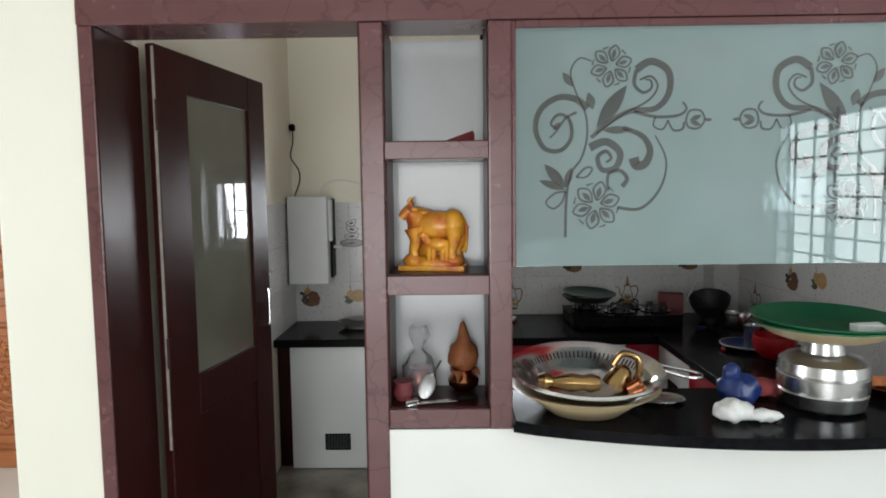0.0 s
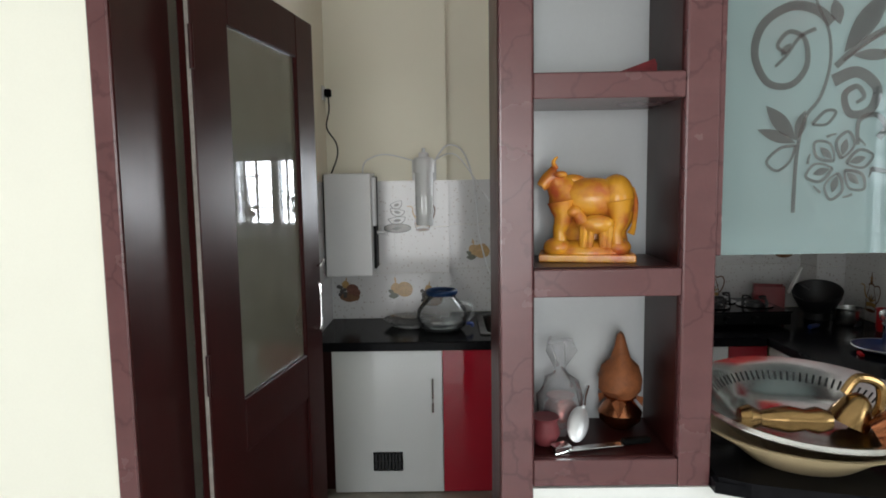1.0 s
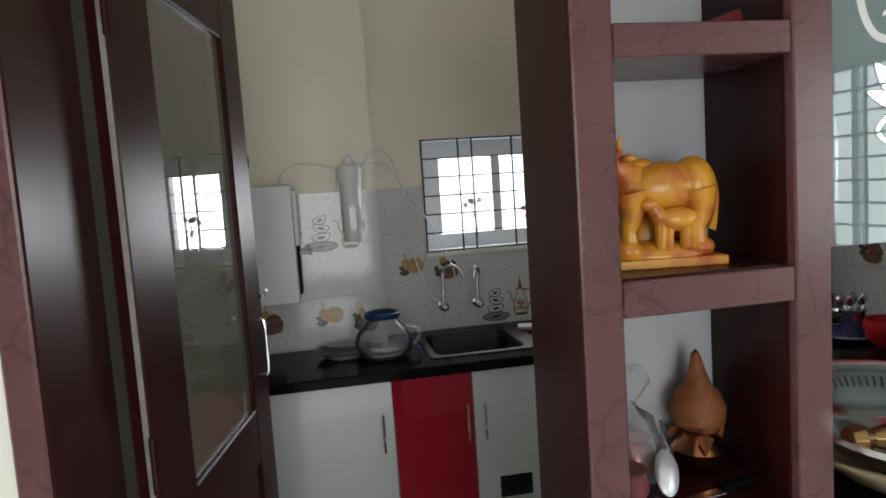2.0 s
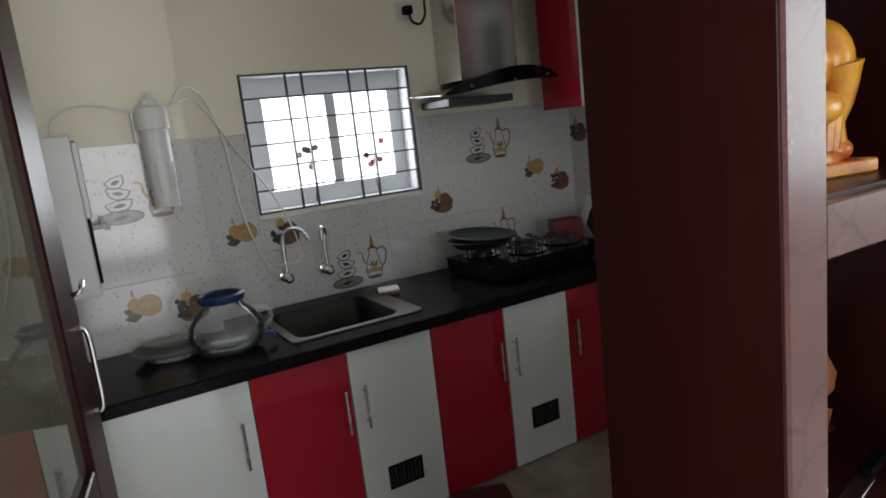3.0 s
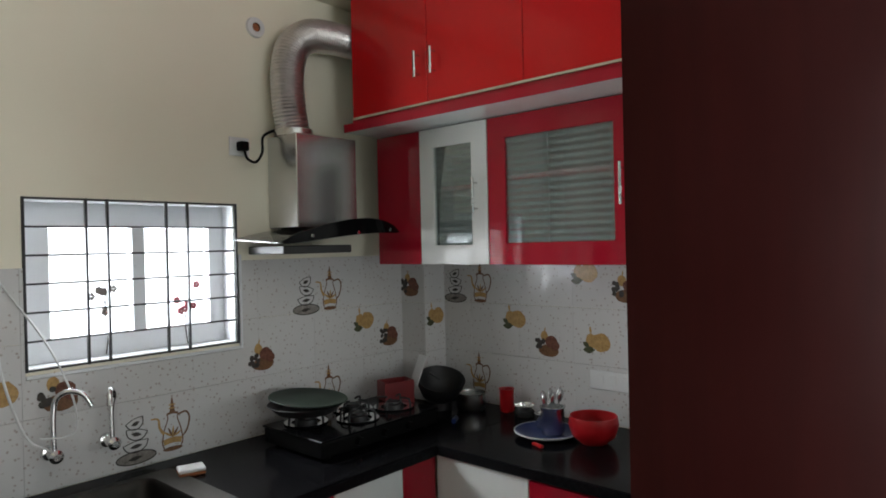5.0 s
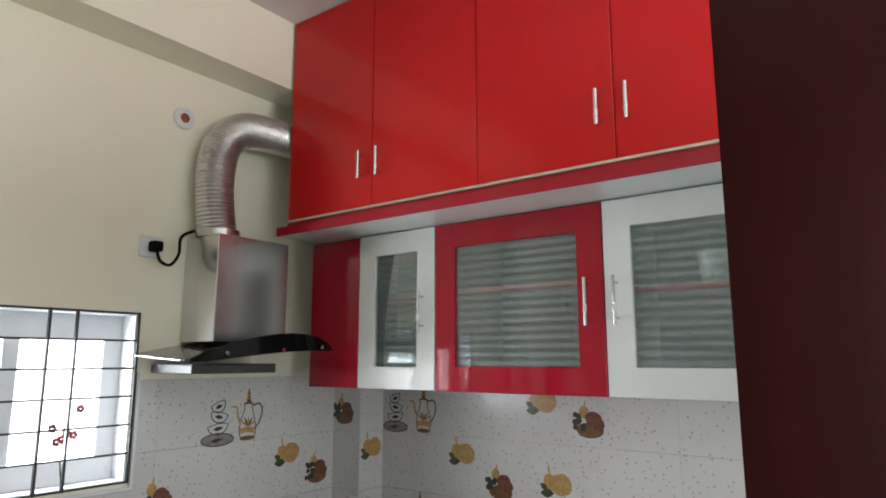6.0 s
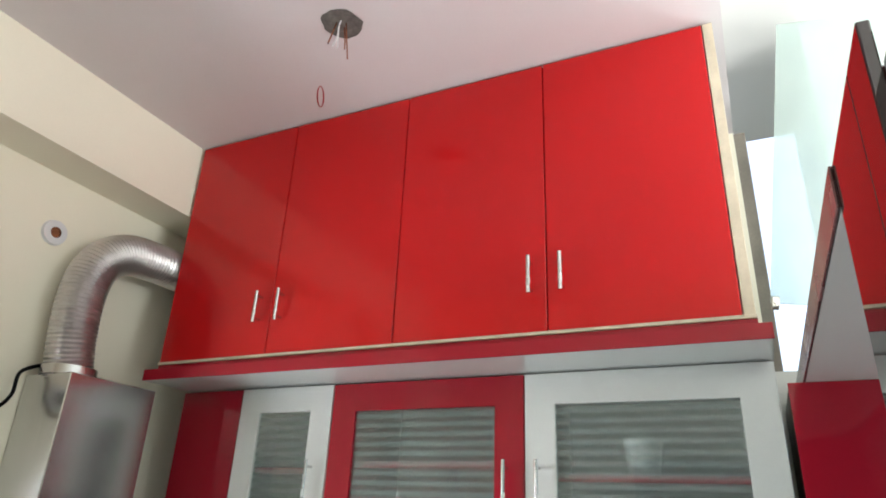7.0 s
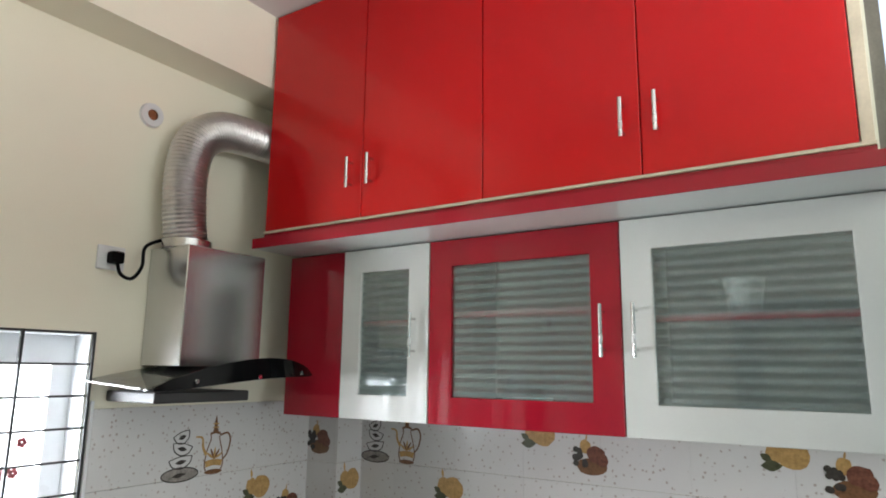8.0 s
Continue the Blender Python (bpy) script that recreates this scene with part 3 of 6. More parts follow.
# kitchen side of the partition: glossy panel behind the niche, board over the hatch, red end panel
nb = thing("niche_backing", pose(0, 0, 0), "dark high-gloss laminate panel behind the niche shelf", "panel")
part("panel", box(0.0, 0.0755, BACK + 0.001, MIRROR, 0.9, 2.09, 0.0015), GLOSS_DARK, nb)
part("panel", box(0.077, 0.26, BACK + 0.001, MIRROR, 1.42, 2.09, 0.0015), GLOSS_DARK, nb)
board = thing("hatch_board", pose(0, 0, 0), "brown edged board with a white underside over the serving hatch", "board")
part("core", box(0.261, EAST - 0.002, FRONT + 0.055, 2.034, 2.0385, 2.09), BROWN, board)
part("underside", box(0.261, EAST - 0.002, FRONT + 0.055, 2.033, 2.0345, 2.0382), WHITE, board, "white laminate underside")
part("edge_band", box(0.261, EAST - 0.002, 2.0343, 2.038, 2.0345, 2.0905, 0.001), BROWN, board, "glossy brown edge band")
end = thing("end_panel", pose(0, 0, 0), "cherry red glossy end panel beside the wall cabinets", "panel")
part("face", box(1.27, 1.288, FRONT + 0.06, 2.073, UZ_END, 2.034, 0.001), RED, end)
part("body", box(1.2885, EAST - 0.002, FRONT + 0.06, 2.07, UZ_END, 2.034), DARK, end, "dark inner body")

# tilted pale green glass pane in clips above the board, in front of the high opening
gpane = thing("glass_louvre", pose(1.5, 2.072, 2.315, 9, 0, 0), "pale green glass louvre held by small chrome clips", "window")
part("pane", box(0, 0.006, -0.3, 0, 0, 1.0), GREEN_GLASS, gpane)
part("support", box(0.007, 0.013, -0.26, -0.245, -0.265, 0.9, 0.001), BROWN, gpane, "thin brown upright support")
for cy, cz in ((-0.014, -0.004), (-0.26, -0.004)):
    ck = box(-0.014, 0.02, cy - 0.011, cy + 0.011, cz - 0.012, cz + 0.022, 0.003)
    tube([(-0.014, cy, cz + 0.004), (-0.02, cy, cz + 0.004)], 0.006, 10, ck, 1)
    part("clip", ck, CHROME, gpane)
# added strip over the bright wall end; its dark colour stands in for shade
part("reveal", box(EAST + 0.004, EAST + 0.06, 2.055, 2.108, 2.166, CEIL - 0.003, 0.002), mat("shaded_reveal", (0.2, 0.18, 0.15), 0.8, vary=0.3, scale=8), wall_east, "added reveal strip with shade put into its colour")

# ---- serving counter ----
cb = bmesh.new()
nn = 28
top, low = [], []
for i in range(nn + 1):
    x = 0.0765 + (EAST - 0.0785) * i / nn
    y = 1.755 - 0.15 * math.sin(math.pi * min(1, (x - 0.0765) / 1.55)) ** 0.8
    top.append((x, y))
outline = [(x, y) for x, y in top] + [(EAST - 0.002, BACK + 0.04), (0.0765, BACK + 0.04)]
va = [cb.verts.new((x, y, BAR_TOP)) for x, y in outline]
vb = [cb.verts.new((x, y, BAR_TOP - 0.032)) for x, y in outline]
cb.faces.new(va)
cb.faces.new(vb[::-1])
for i in range(len(outline)):
    j = (i + 1) % len(outline)
    cb.faces.new((va[i], vb[i], vb[j], va[j]))
bmesh.ops.bevel(cb, geom=[e for e in cb.edges if all(abs(v.co.z - BAR_TOP) < 1e-4 for v in e.verts)], offset=0.008, segments=2, affect="EDGES")
solid("serving_counter", cb, GRANITE, "polished black granite serving counter with a bowed front edge", "counter", "structure")

# ---- kitchen door, standing open ----
DW, DH, DT = 0.784, 2.058, 0.034
P0, P1, PZ0, PZ1 = 0.181, 0.635, 0.929, 1.92     # glazed opening
door = thing("door_1", pose(-1.07, 2.056, 0.008, 0, 0, 80.75), "dark polished wooden kitchen door with a glass pane, standing open", "door", kind="structure")
# local x runs from the hinge to the free edge, y towards the side wall
part("stile", box(0, P0, -DT, 0, 0, DH, 0.004), DARK, door)
part("stile", box(P1, DW, -DT, 0, 0, DH, 0.004), DARK, door)
part("rail", box(P0, P1, -DT, 0, PZ1, DH, 0.003), DARK, door)
part("rail", box(P0, P1, -DT, 0, PZ0 - 0.15, PZ0, 0.003), DARK, door)
part("rail", box(P0, P1, -DT, 0, 0, 0.2, 0.003), DARK, door)
part("panel", box(P0 + 0.001, P1 - 0.001, -DT * 0.8, -DT * 0.2, 0.2, PZ0 - 0.15), DARK, door)
part("pane", box(P0 + 0.001, P1 - 0.001, -DT * 0.6, -DT * 0.4, PZ0, PZ1), DOOR_GLASS, door, "glass pane with the cream wall's reflection put in as haze")
hb = tube([(DW - 0.05, -DT, 1.0), (DW - 0.05, -DT - 0.016, 1.008), (DW - 0.05, -DT - 0.018, 1.08), (DW - 0.05, -DT - 0.016, 1.152), (DW - 0.05, -DT, 1.16)], 0.005, 10)
part("handle", hb, CHROME, door, "chrome pull handle")
part("handle", tube([(DW - 0.05, 0, 1.0), (DW - 0.05, 0.024, 1.01), (DW - 0.05, 0.026, 1.1), (DW - 0.05, 0.024, 1.19), (DW - 0.05, 0, 1.2)], 0.006, 10), CHROME, door, "chrome pull handle")
lb = tube([(DW - 0.03, -DT, 1.22), (DW - 0.03, -DT - 0.016, 1.225), (DW - 0.005, -DT - 0.018, 1.24)], 0.005, 8)
part("latch", lb, CHROME, door, "chrome latch")
for hz in (0.3, 1.0, 1.78):
    part("hinge", tube([(-0.004, -DT - 0.003, hz), (-0.004, -DT - 0.003, hz + 0.1)], 0.006, 8, smooth_steps=1), DARK, door, "painted steel hinge")
part("edge_strip", box(-0.003, -0.0005, -DT + 0.002, -DT + 0.011, 0.72, DH - 0.01), STRIP, door, "pale worn strip along the hinge edge")

# ---- base cabinets ----
BH = 0.717


def vent(w, h, parent, x, z):
    """A dark louvred vent set into a cabinet door."""
    v = part("vent", ring_frame(w, h, 0.006, 0.006, 0.001), BLACK, parent, "black plastic louvred vent")
    v.location = (x, -0.0245, z)
    sl = bmesh.new()
    k = 8
    for i in range(k):
        x0 = 0.006 + (w - 0.012) * i / k
        box(x0 + 0.002, x0 + (w - 0.012) / k - 0.004, 0.002, 0.005, 0.006, h - 0.006, 0, sl)
    box(0.005, w - 0.005, 0.0045, 0.006, 0.005, h - 0.005, 0, sl)
    box(0.006, w - 0.006, 0.0, 0.003, h / 2 - 0.002, h / 2 + 0.002, 0, sl)
    g = part("louvres", sl, IRON, v)
    return v


def base_cabinet(m, w, color, depth, label, handle=None, vents=(), drawers=0, top=None):
    cab = thing("base_cabinet", m, label, "cabinet", "kitchen base cabinets")
    part("body", box(0.001, w - 0.001, 0, depth, 0, top or BH - 0.002), WHITE, cab)
    if drawers:
        for i in range(drawers):
            z0 = 0.006 + i * (BH - 0.01) / drawers
            d = part("drawer_front", box(0.002, w - 0.002, -0.02, -0.001, z0, z0 + (BH - 0.01) / drawers - 0.004, 0.0015), color, cab)
            h = part("handle", bow_handle(0.12), STEEL, d, "steel bar handle")
            h.matrix_local = pose(w / 2, -0.02, z0 + (BH - 0.01) / drawers - 0.07, 0, 90, 0)
    else:
        d = part("door", box(0.002, w - 0.002, -0.02, -0.001, 0.006, BH - 0.004, 0.0015), color, cab)
        if handle is not None:
            h = part("handle", bow_handle(0.165), STEEL, d, "steel bar handle")
            h.location = (handle, -0.02, 0.5)
        for vx, vz in vents:
            vent(0.145, 0.095, d, vx, vz)
    return cab


DEP = NORTH - BASE_Y - 0.02
for x0, x1, color, hx, vs, lab in (
        (-1.02, -0.487, WHITE, 0.485, [(0.19, 0.115)], "white laminate base cabinet with a steel handle and a black vent"),
        (-0.487, -0.141, RED, 0.315, [], "cherry red laminate base cabinet beside the sink"),
        (-0.141, 0.205, WHITE, 0.045, [(0.1, 0.135)], "white laminate base cabinet with a low vent under the sink"),
        (0.205, 0.545, RED, 0.3, [], "cherry red laminate base cabinet under the black counter"),
        (0.545, 0.882, WHITE, 0.035, [(0.1, 0.15)], "white laminate base cabinet with a vent below the hob"),
        (0.882, 1.07, RED, 0.03, [], "narrow cherry red laminate cabinet in the corner")):
    base_cabinet(pose(x0, BASE_Y, 0), x1 - x0, color, DEP if x0 > -0.5 else PILLAR - BASE_Y - 0.02, lab, hx, vs, 0, 0.54 if -0.5 < x0 < 0.2 else None)
solid("filler_panel", box(WEST + 0.003, -1.022, BASE_Y + 0.03, BASE_Y + 0.05, 0, BH), DARK, "dark narrow filler panel beside the white cabinet", "panel")
EDEP = EAST - BASE_X - 0.02
for y0, y1, color, dr, vs, lab in (
        (3.556, 3.107, WHITE, 0, [(0.15, 0.465), (0.15, 0.15)], "white laminate base cabinet with two black vents"),
        (3.107, 2.66, RED, 3, [], "cherry red laminate drawer cabinet with steel handles"),
        (2.66, 2.08, WHITE, 0, [], "white laminate base cabinet next to the serving hatch")):
    base_cabinet(pose(BASE_X, y0, 0, 0, 0, -90), y0 - y1, color, EDEP, lab, None, vs, dr)

# ---- worktop with the sink let in ----
SX0, SX1, SY0, SY1 = -0.285, 0.225, 3.66, 4.12
worktop = thing("worktop", pose(0, 0, 0), "polished black granite L-shaped kitchen worktop", "worktop")
wt = box(WEST + 0.002, SX0, BASE_Y - 0.04, NORTH - 0.012, COUNTER - 0.042, COUNTER)
box(SX1, EAST - 0.012, BASE_Y - 0.04, NORTH - 0.012, COUNTER - 0.042, COUNTER, 0.0, wt)
box(SX0, SX1, BASE_Y - 0.04, SY0, COUNTER - 0.042, COUNTER, 0.0, wt)
box(SX0, SX1, SY1, NORTH - 0.012, COUNTER - 0.042, COUNTER, 0.0, wt)
part("slab", wt, GRANITE, worktop)
part("slab", box(BASE_X - 0.04, EAST - 0.012, BACK + 0.045, BASE_Y - 0.0405, COUNTER - 0.042, COUNTER, 0.004), GRANITE, worktop)
nose = box(WEST + 0.002, BASE_X - 0.041, BASE_Y - 0.05, BASE_Y - 0.0402, COUNTER - 0.043, COUNTER - 0.001, 0.004)
part("front_edge", nose, GRANITE, worktop, "rounded polished front edge")
sink = thing("sink", pose(0, 0, COUNTER), "stainless steel inset kitchen sink", "sink")
sb = bmesh.new()


def rounded(x0, x1, y0, y1, r, z, bm, n=5):
    out = []
    for cx, cy, a in ((x1 - r, y1 - r, 0), (x0 + r, y1 - r, 90), (x0 + r, y0 + r, 180), (x1 - r, y0 + r, 270)):
        for i in range(n + 1):
            t = radians(a + 90 * i / n)
            out.append(bm.verts.new((cx + r * math.cos(t), cy + r * math.sin(t), z)))
    return out


loops = [rounded(SX0 - 0.015, SX1 + 0.015, SY0 - 0.015, SY1 + 0.015, 0.03, 0.001, sb), rounded(SX0 - 0.013, SX1 + 0.013, SY0 - 0.013, SY1 + 0.013, 0.03, 0.006, sb),
         rounded(SX0 + 0.02, SX1 - 0.075, SY0 + 0.02, SY1 - 0.02, 0.05, 0.005, sb), rounded(SX0 + 0.026, SX1 - 0.081, SY0 + 0.026, SY1 - 0.026, 0.05, -0.004, sb),
         rounded(SX0 + 0.045, SX1 - 0.1, SY0 + 0.045, SY1 - 0.045, 0.06, -0.17, sb), rounded(SX0 + 0.08, SX1 - 0.13, SY0 + 0.08, SY1 - 0.08, 0.05, -0.185, sb)]
for a, c in zip(loops, loops[1:]):
    for i in range(len(a)):
        j = (i + 1) % len(a)
        sb.faces.new((a[i], a[j], c[j], c[i]))
sb.faces.new(loops[-1])
part("bowl", sb, SINK, sink, "", True)
part("drain", lathe([(0, -0.182), (0.035, -0.182), (0.04, -0.184)], 20, m=Matrix.Translation((-0.05, 3.9, 0))), CHROME, sink)

# ---- kitchen window ----
window = thing("window_1", pose(0, 0, 0), "white sliding window with obscure glass behind a black iron grille", "window", kind="structure")
wf = box(WIN[0], WIN[1], 4.345, 4.395, WIN[2], 1.262, 0.003)
box(WIN[0], WIN[1], 4.345, 4.395, 1.664, WIN[3], 0.003, wf)
box(WIN[0], -0.08, 4.345, 4.395, 1.262, 1.664, 0.003, wf)
box(0.528, WIN[1], 4.345, 4.395, 1.262, 1.664, 0.003, wf)
part("window_frame", wf, UPVC, window)
rl = box(WIN[0] + 0.0005, WIN[0] + 0.004, NORTH + 0.003, 4.3445, WIN[2] + 0.0005, WIN[3] - 0.0005)
box(WIN[1] - 0.004, WIN[1] - 0.0005, NORTH + 0.003, 4.3445, WIN[2] + 0.0005, WIN[3] - 0.0005, 0, rl)
box(WIN[0] + 0.0042, WIN[1] - 0.0042, NORTH + 0.003, 4.3445, WIN[2] + 0.0005, WIN[2] + 0.004, 0, rl)
box(WIN[0] + 0.0042, WIN[1] - 0.0042, NORTH + 0.003, 4.3445, WIN[3] - 0.004, WIN[3] - 0.0005, 0, rl)
part("lining", rl, UPVC, window, "white plastic reveal lining")
part("mullion", box(0.206, 0.256, 4.338, 4.39, 1.262, 1.664, 0.003), UPVC, window)
for a, c in ((-0.08, 0.206), (0.256, 0.528)):
    p = part("pane", box(a, c, 4.37, 4.376, 1.262, 1.664), glass("obscure_window_glass", (0.95, 0.97, 1.0), 0.2, (0.8, 0.82, 0.85), 1.45, 0.1), window)
    p.visible_shadow = False
gr = thing("window_grille", pose(0, 0, 0), "black painted iron window grille of flat bars", "grille")
GW = (-0.19, 0.605, 1.174, 1.765)
for x in (GW[0] + 0.004, 0.01, 0.083, 0.302, 0.388, GW[1] - 0.004):
    part("upright_bar", box(x - 0.004, x + 0.004, NORTH - 0.012, NORTH + 0.002, GW[2], GW[3], 0.001), IRON, gr)
for i in range(7):
    z = GW[2] + 0.004 + (GW[3] - GW[2] - 0.008) * i / 6
    part("cross_bar", box(GW[0], GW[1], NORTH - 0.008, NORTH - 0.003, z - 0.0035, z + 0.0035, 0.001), IRON, gr)
part("edge_strip", box(GW[1] + 0.004, GW[1] + 0.016, NORTH - 0.014, NORTH, 1.16, 1.55, 0.002), UPVC, gr, "white plastic edge strip")
part("edge_strip", box(GW[0], GW[1] + 0.016, NORTH - 0.014, NORTH, 1.150, 1.162, 0.002), UPVC, gr, "white plastic edge strip")
LEAF_PRINT = mat("red_flower_print", (0.25, 0.03, 0.04), 0.6, vary=0.3)
for fx, s in ((0.1, 1), (0.42, -1)):
    sp = thing("window_flower", pose(fx, 4.332, 1.19), "thin spray of red flowers standing in the window", "flower")
    part("stem", tube([(0, 0, 0), (0.01 * s, 0, 0.09), (-0.005, 0, 0.17), (0.02 * s, 0, 0.25)], 0.0022, 6), PRINT_DARK, sp)
    rr = random.Random(5 + s)
    for k in range(6):
        px, pz = rr.uniform(-0.05, 0.05), rr.uniform(0.12, 0.27)
        fb = bmesh.new()
        for q in range(5):
            ball((px + 0.009 * math.cos(q * 1.257), 0, pz + 0.009 * math.sin(q * 1.257)), (0.0075, 0.004, 0.0075), fb, 6, 5)
        part("blossom", fb, LEAF_PRINT if s < 0 else PRINT_GREY, sp)
        part("twig", tube([(0, 0, pz - 0.06), (px * 0.6, 0, pz - 0.02), (px, 0, pz)], 0.0012, 5), PRINT_DARK, sp)

# ---- glass-fronted wall cabinets ----
UZ0, UZ1 = 1.485, 2.090


def wall_cabinet(y0, y1, color, wide, handle, shelf_z, label):
    """Local x runs to the south, -y to the room."""
    w, h, d = y0 - y1, UZ1 - UZ0, EAST - UPPER_X - 0.022
    c = thing("wall_cabinet", pose(UPPER_X, y0, UZ0, 0, 0, -90), label, "cabinet", "glass-fronted wall cabinets")
    bd = box(0.001, 0.017, 0.001, d, 0, h)
    box(w - 0.017, w - 0.001, 0.001, d, 0, h, 0, bd)
    box(0.017, w - 0.017, 0.001, d, 0, 0.017, 0, bd)
    box(0.017, w - 0.017, 0.001, d, h - 0.017, h, 0, bd)
    box(0.017, w - 0.017, d - 0.01, d, 0.017, h - 0.017, 0, bd)
    part("body", bd, RED if color is RED else WHITE, c)
    part("shelf", box(0.018, w - 0.018, 0.003, d - 0.012, shelf_z, shelf_z + 0.019, 0.001), RED, c, "red edged shelf")
    door_ = part("door", ring_frame(w - 0.004, h, wide, 0.02, 0.0015), color, c)
    door_.location = (0.002, -0.02, 0)
    gp = part("pane", box(wide, w - 0.004 - wide, 0.0095, 0.0115, wide, h - wide), STRIPED, door_, "striped frosted glass")
    gp.visible_shadow = False
    hh = part("handle", bow_handle(0.15, 0.0055, 0.032), STEEL, door_, "steel bar handle")
    hh.location = (handle if handle > 0 else w - 0.004 + handle, 0, 0.29)
    return c


wall_cabinet(3.8, 3.412, WHITE, 0.085, -0.055, 0.325, "narrow white wall cabinet with striped glass")
wall_cabinet(3.412, 2.753, RED, 0.088, -0.05, 0.345, "red framed wall cabinet with striped glass and a shelf")
wall_cabinet(2.753, 2.094, WHITE, 0.088, 0.04, 0.312, "wide white wall cabinet with striped glass holding crockery")
solid("filler_panel", box(UPPER_X - 0.018, UPPER_X, 3.802, PILLAR - 0.004, UZ0, UZ1, 0.001), RED, "cherry red filler panel beside the hood", "panel")
bowl_set = thing("glass_cup", pose(1.4, 2.45, UZ0 + 0.332), "white cup standing inside the glass cabinet", "cup")
part("cup_body", lathe([(0.0, 0), (0.04, 0), (0.055, 0.1), (0.05, 0.1), (0.036, 0.006), (0, 0.006)], 20), PLASTIC, bowl_set, "", True)
for yy, rr_ in ((2.62, 0.075), (2.4, 0.09), (3.1, 0.08)):
    bw = thing("bowl", pose(1.38, yy, UZ0 + 0.018), "pale bowl stored behind the striped glass", "bowl")
    part("bowl_body", lathe([(0, 0), (rr_ * 0.5, 0), (rr_, 0.07), (rr_ * 0.96, 0.07), (rr_ * 0.45, 0.008), (0, 0.008)], 24), PLASTIC, bw, "", True)

# ---- loft cupboard ----
loft = thing("loft_cupboard", pose(0, 0, 0), "bright red laminate loft cupboard over a red-edged ledge", "cupboard")
LZ0, LZ1 = 2.16, CEIL - 0.005
LY = [4.058, 3.587, 3.11, 2.63, 2.15]
# dark olive colour of the end board paints in the shade beside the loft
part("end_board", box(LOFT_X + 0.0205, EAST - 0.004, 2.124, 2.1405, LZ0, LZ1), mat("shaded_loft_end", (0.2, 0.175, 0.13), 0.75, vary=0.3, scale=6), loft, "loft end board with shade put into its dark colour")
bd = box(LOFT_X + 0.02, EAST - 0.004, LY[0] - 0.018, LY[0], LZ0, LZ1)
box(EAST - 0.014, EAST - 0.004, 2.141, LY[0] - 0.018, LZ0, LZ1, 0, bd)
part("body", bd, WHITE, loft)
part("edge_post", box(LOFT_X + 0.004, LOFT_X + 0.02, 2.122, 2.149, LZ0, LZ1, 0.001), EDGE, loft, "pale unpainted edge post")
for i in range(4):
    d = part("door", box(LOFT_X, LOFT_X + 0.018, LY[i + 1] + 0.002, LY[i] - 0.002, LZ0 + 0.006, LZ1 - 0.004, 0.0015), RED_LOFT, loft)
    hy = LY[i + 1] + 0.045 if i in (0, 2) else LY[i] - 0.045
    h = part("handle", bow_handle(0.11, 0.006, 0.03), STEEL, d, "steel bar handle")
    h.matrix_local = pose(LOFT_X, hy, 2.325, 0, 0, -90)
part("edge_strip", box(LOFT_X - 0.006, LOFT_X + 0.016, 2.12, LY[0], LZ0 - 0.004, LZ0 + 0.005, 0.001), EDGE, loft, "worn pale edge strip under the doors")
part("plinth", box(LOFT_X, LOFT_X + 0.015, 2.12, LY[0], 2.1316, LZ0 - 0.0045), RED, loft, "cherry red strip on the ledge")
led = part("ledge", box(1.063, EAST - 0.004, 2.094, 4.07, 2.0945, 2.1305), WHITE, loft, "white underside of the ledge")
part("ledge_edge", box(1.057, 1.0625, 2.092, 4.071, 2.0935, 2.1315, 0.001), RED, loft, "cherry red edge band")

# ---- cooker hood ----
hood = thing("cooker_hood", pose(0, 0, 0), "stainless steel cooker hood with a black glass control panel", "cooker hood")
part("chimney_box", box(0.769, 1.1, 4.039, NORTH - 0.002, 1.66, 2.062, 0.003), HOOD_STEEL, hood, "brushed steel chimney box")
hc = bmesh.new()
NS = 16
rows = []
for i in range(NS + 1):
    u = i / NS
    x = 0.585 + 0.66 * u
    yf = 3.915 - 0.1 * math.sin(math.pi * u)
    zf = 1.595 + 0.045 * u + 0.03 * math.sin(math.pi * u)
    rows.append([hc.verts.new(p) for p in ((x, NORTH - 0.003, zf + 0.02), (x, yf, zf), (x, yf, zf - 0.005), (x, NORTH - 0.003, zf + 0.015))])
for a, c in zip(rows, rows[1:]):
    for k in range(4):
        hc.faces.new((a[k], a[(k + 1) % 4], c[(k + 1) % 4], c[k]))
hc.faces.new(rows[0])
hc.faces.new(rows[-1][::-1])
part("canopy", hc, HOOD_GLASS, hood)
hf = bmesh.new()
prev = None
for i in range(NS + 1):
    u = i / NS
    x = 0.60 + 0.62 * u
    yf = 3.91 - 0.1 * math.sin(math.pi * (x - 0.585) / 0.66) - 0.004
    zc = 1.593 + 0.045 * u + 0.03 * math.sin(math.pi * u)
    hh = 0.008 + 0.036 * math.sin(math.pi * u) ** 0.6
    cur = [hf.verts.new((x, yf - 0.006, zc - hh * 0.5)), hf.verts.new((x, yf + 0.004, zc + hh)), hf.verts.new((x, yf + 0.016, zc + hh)), hf.verts.new((x, yf + 0.012, zc - hh * 0.5))]
    if prev:
        for k in range(4):
            hf.faces.new((prev[k], prev[(k + 1) % 4], cur[(k + 1) % 4], cur[k]))
    prev = cur
part("control_panel", hf, BLACK_GLASS, hood, "curved black glass control panel", True)
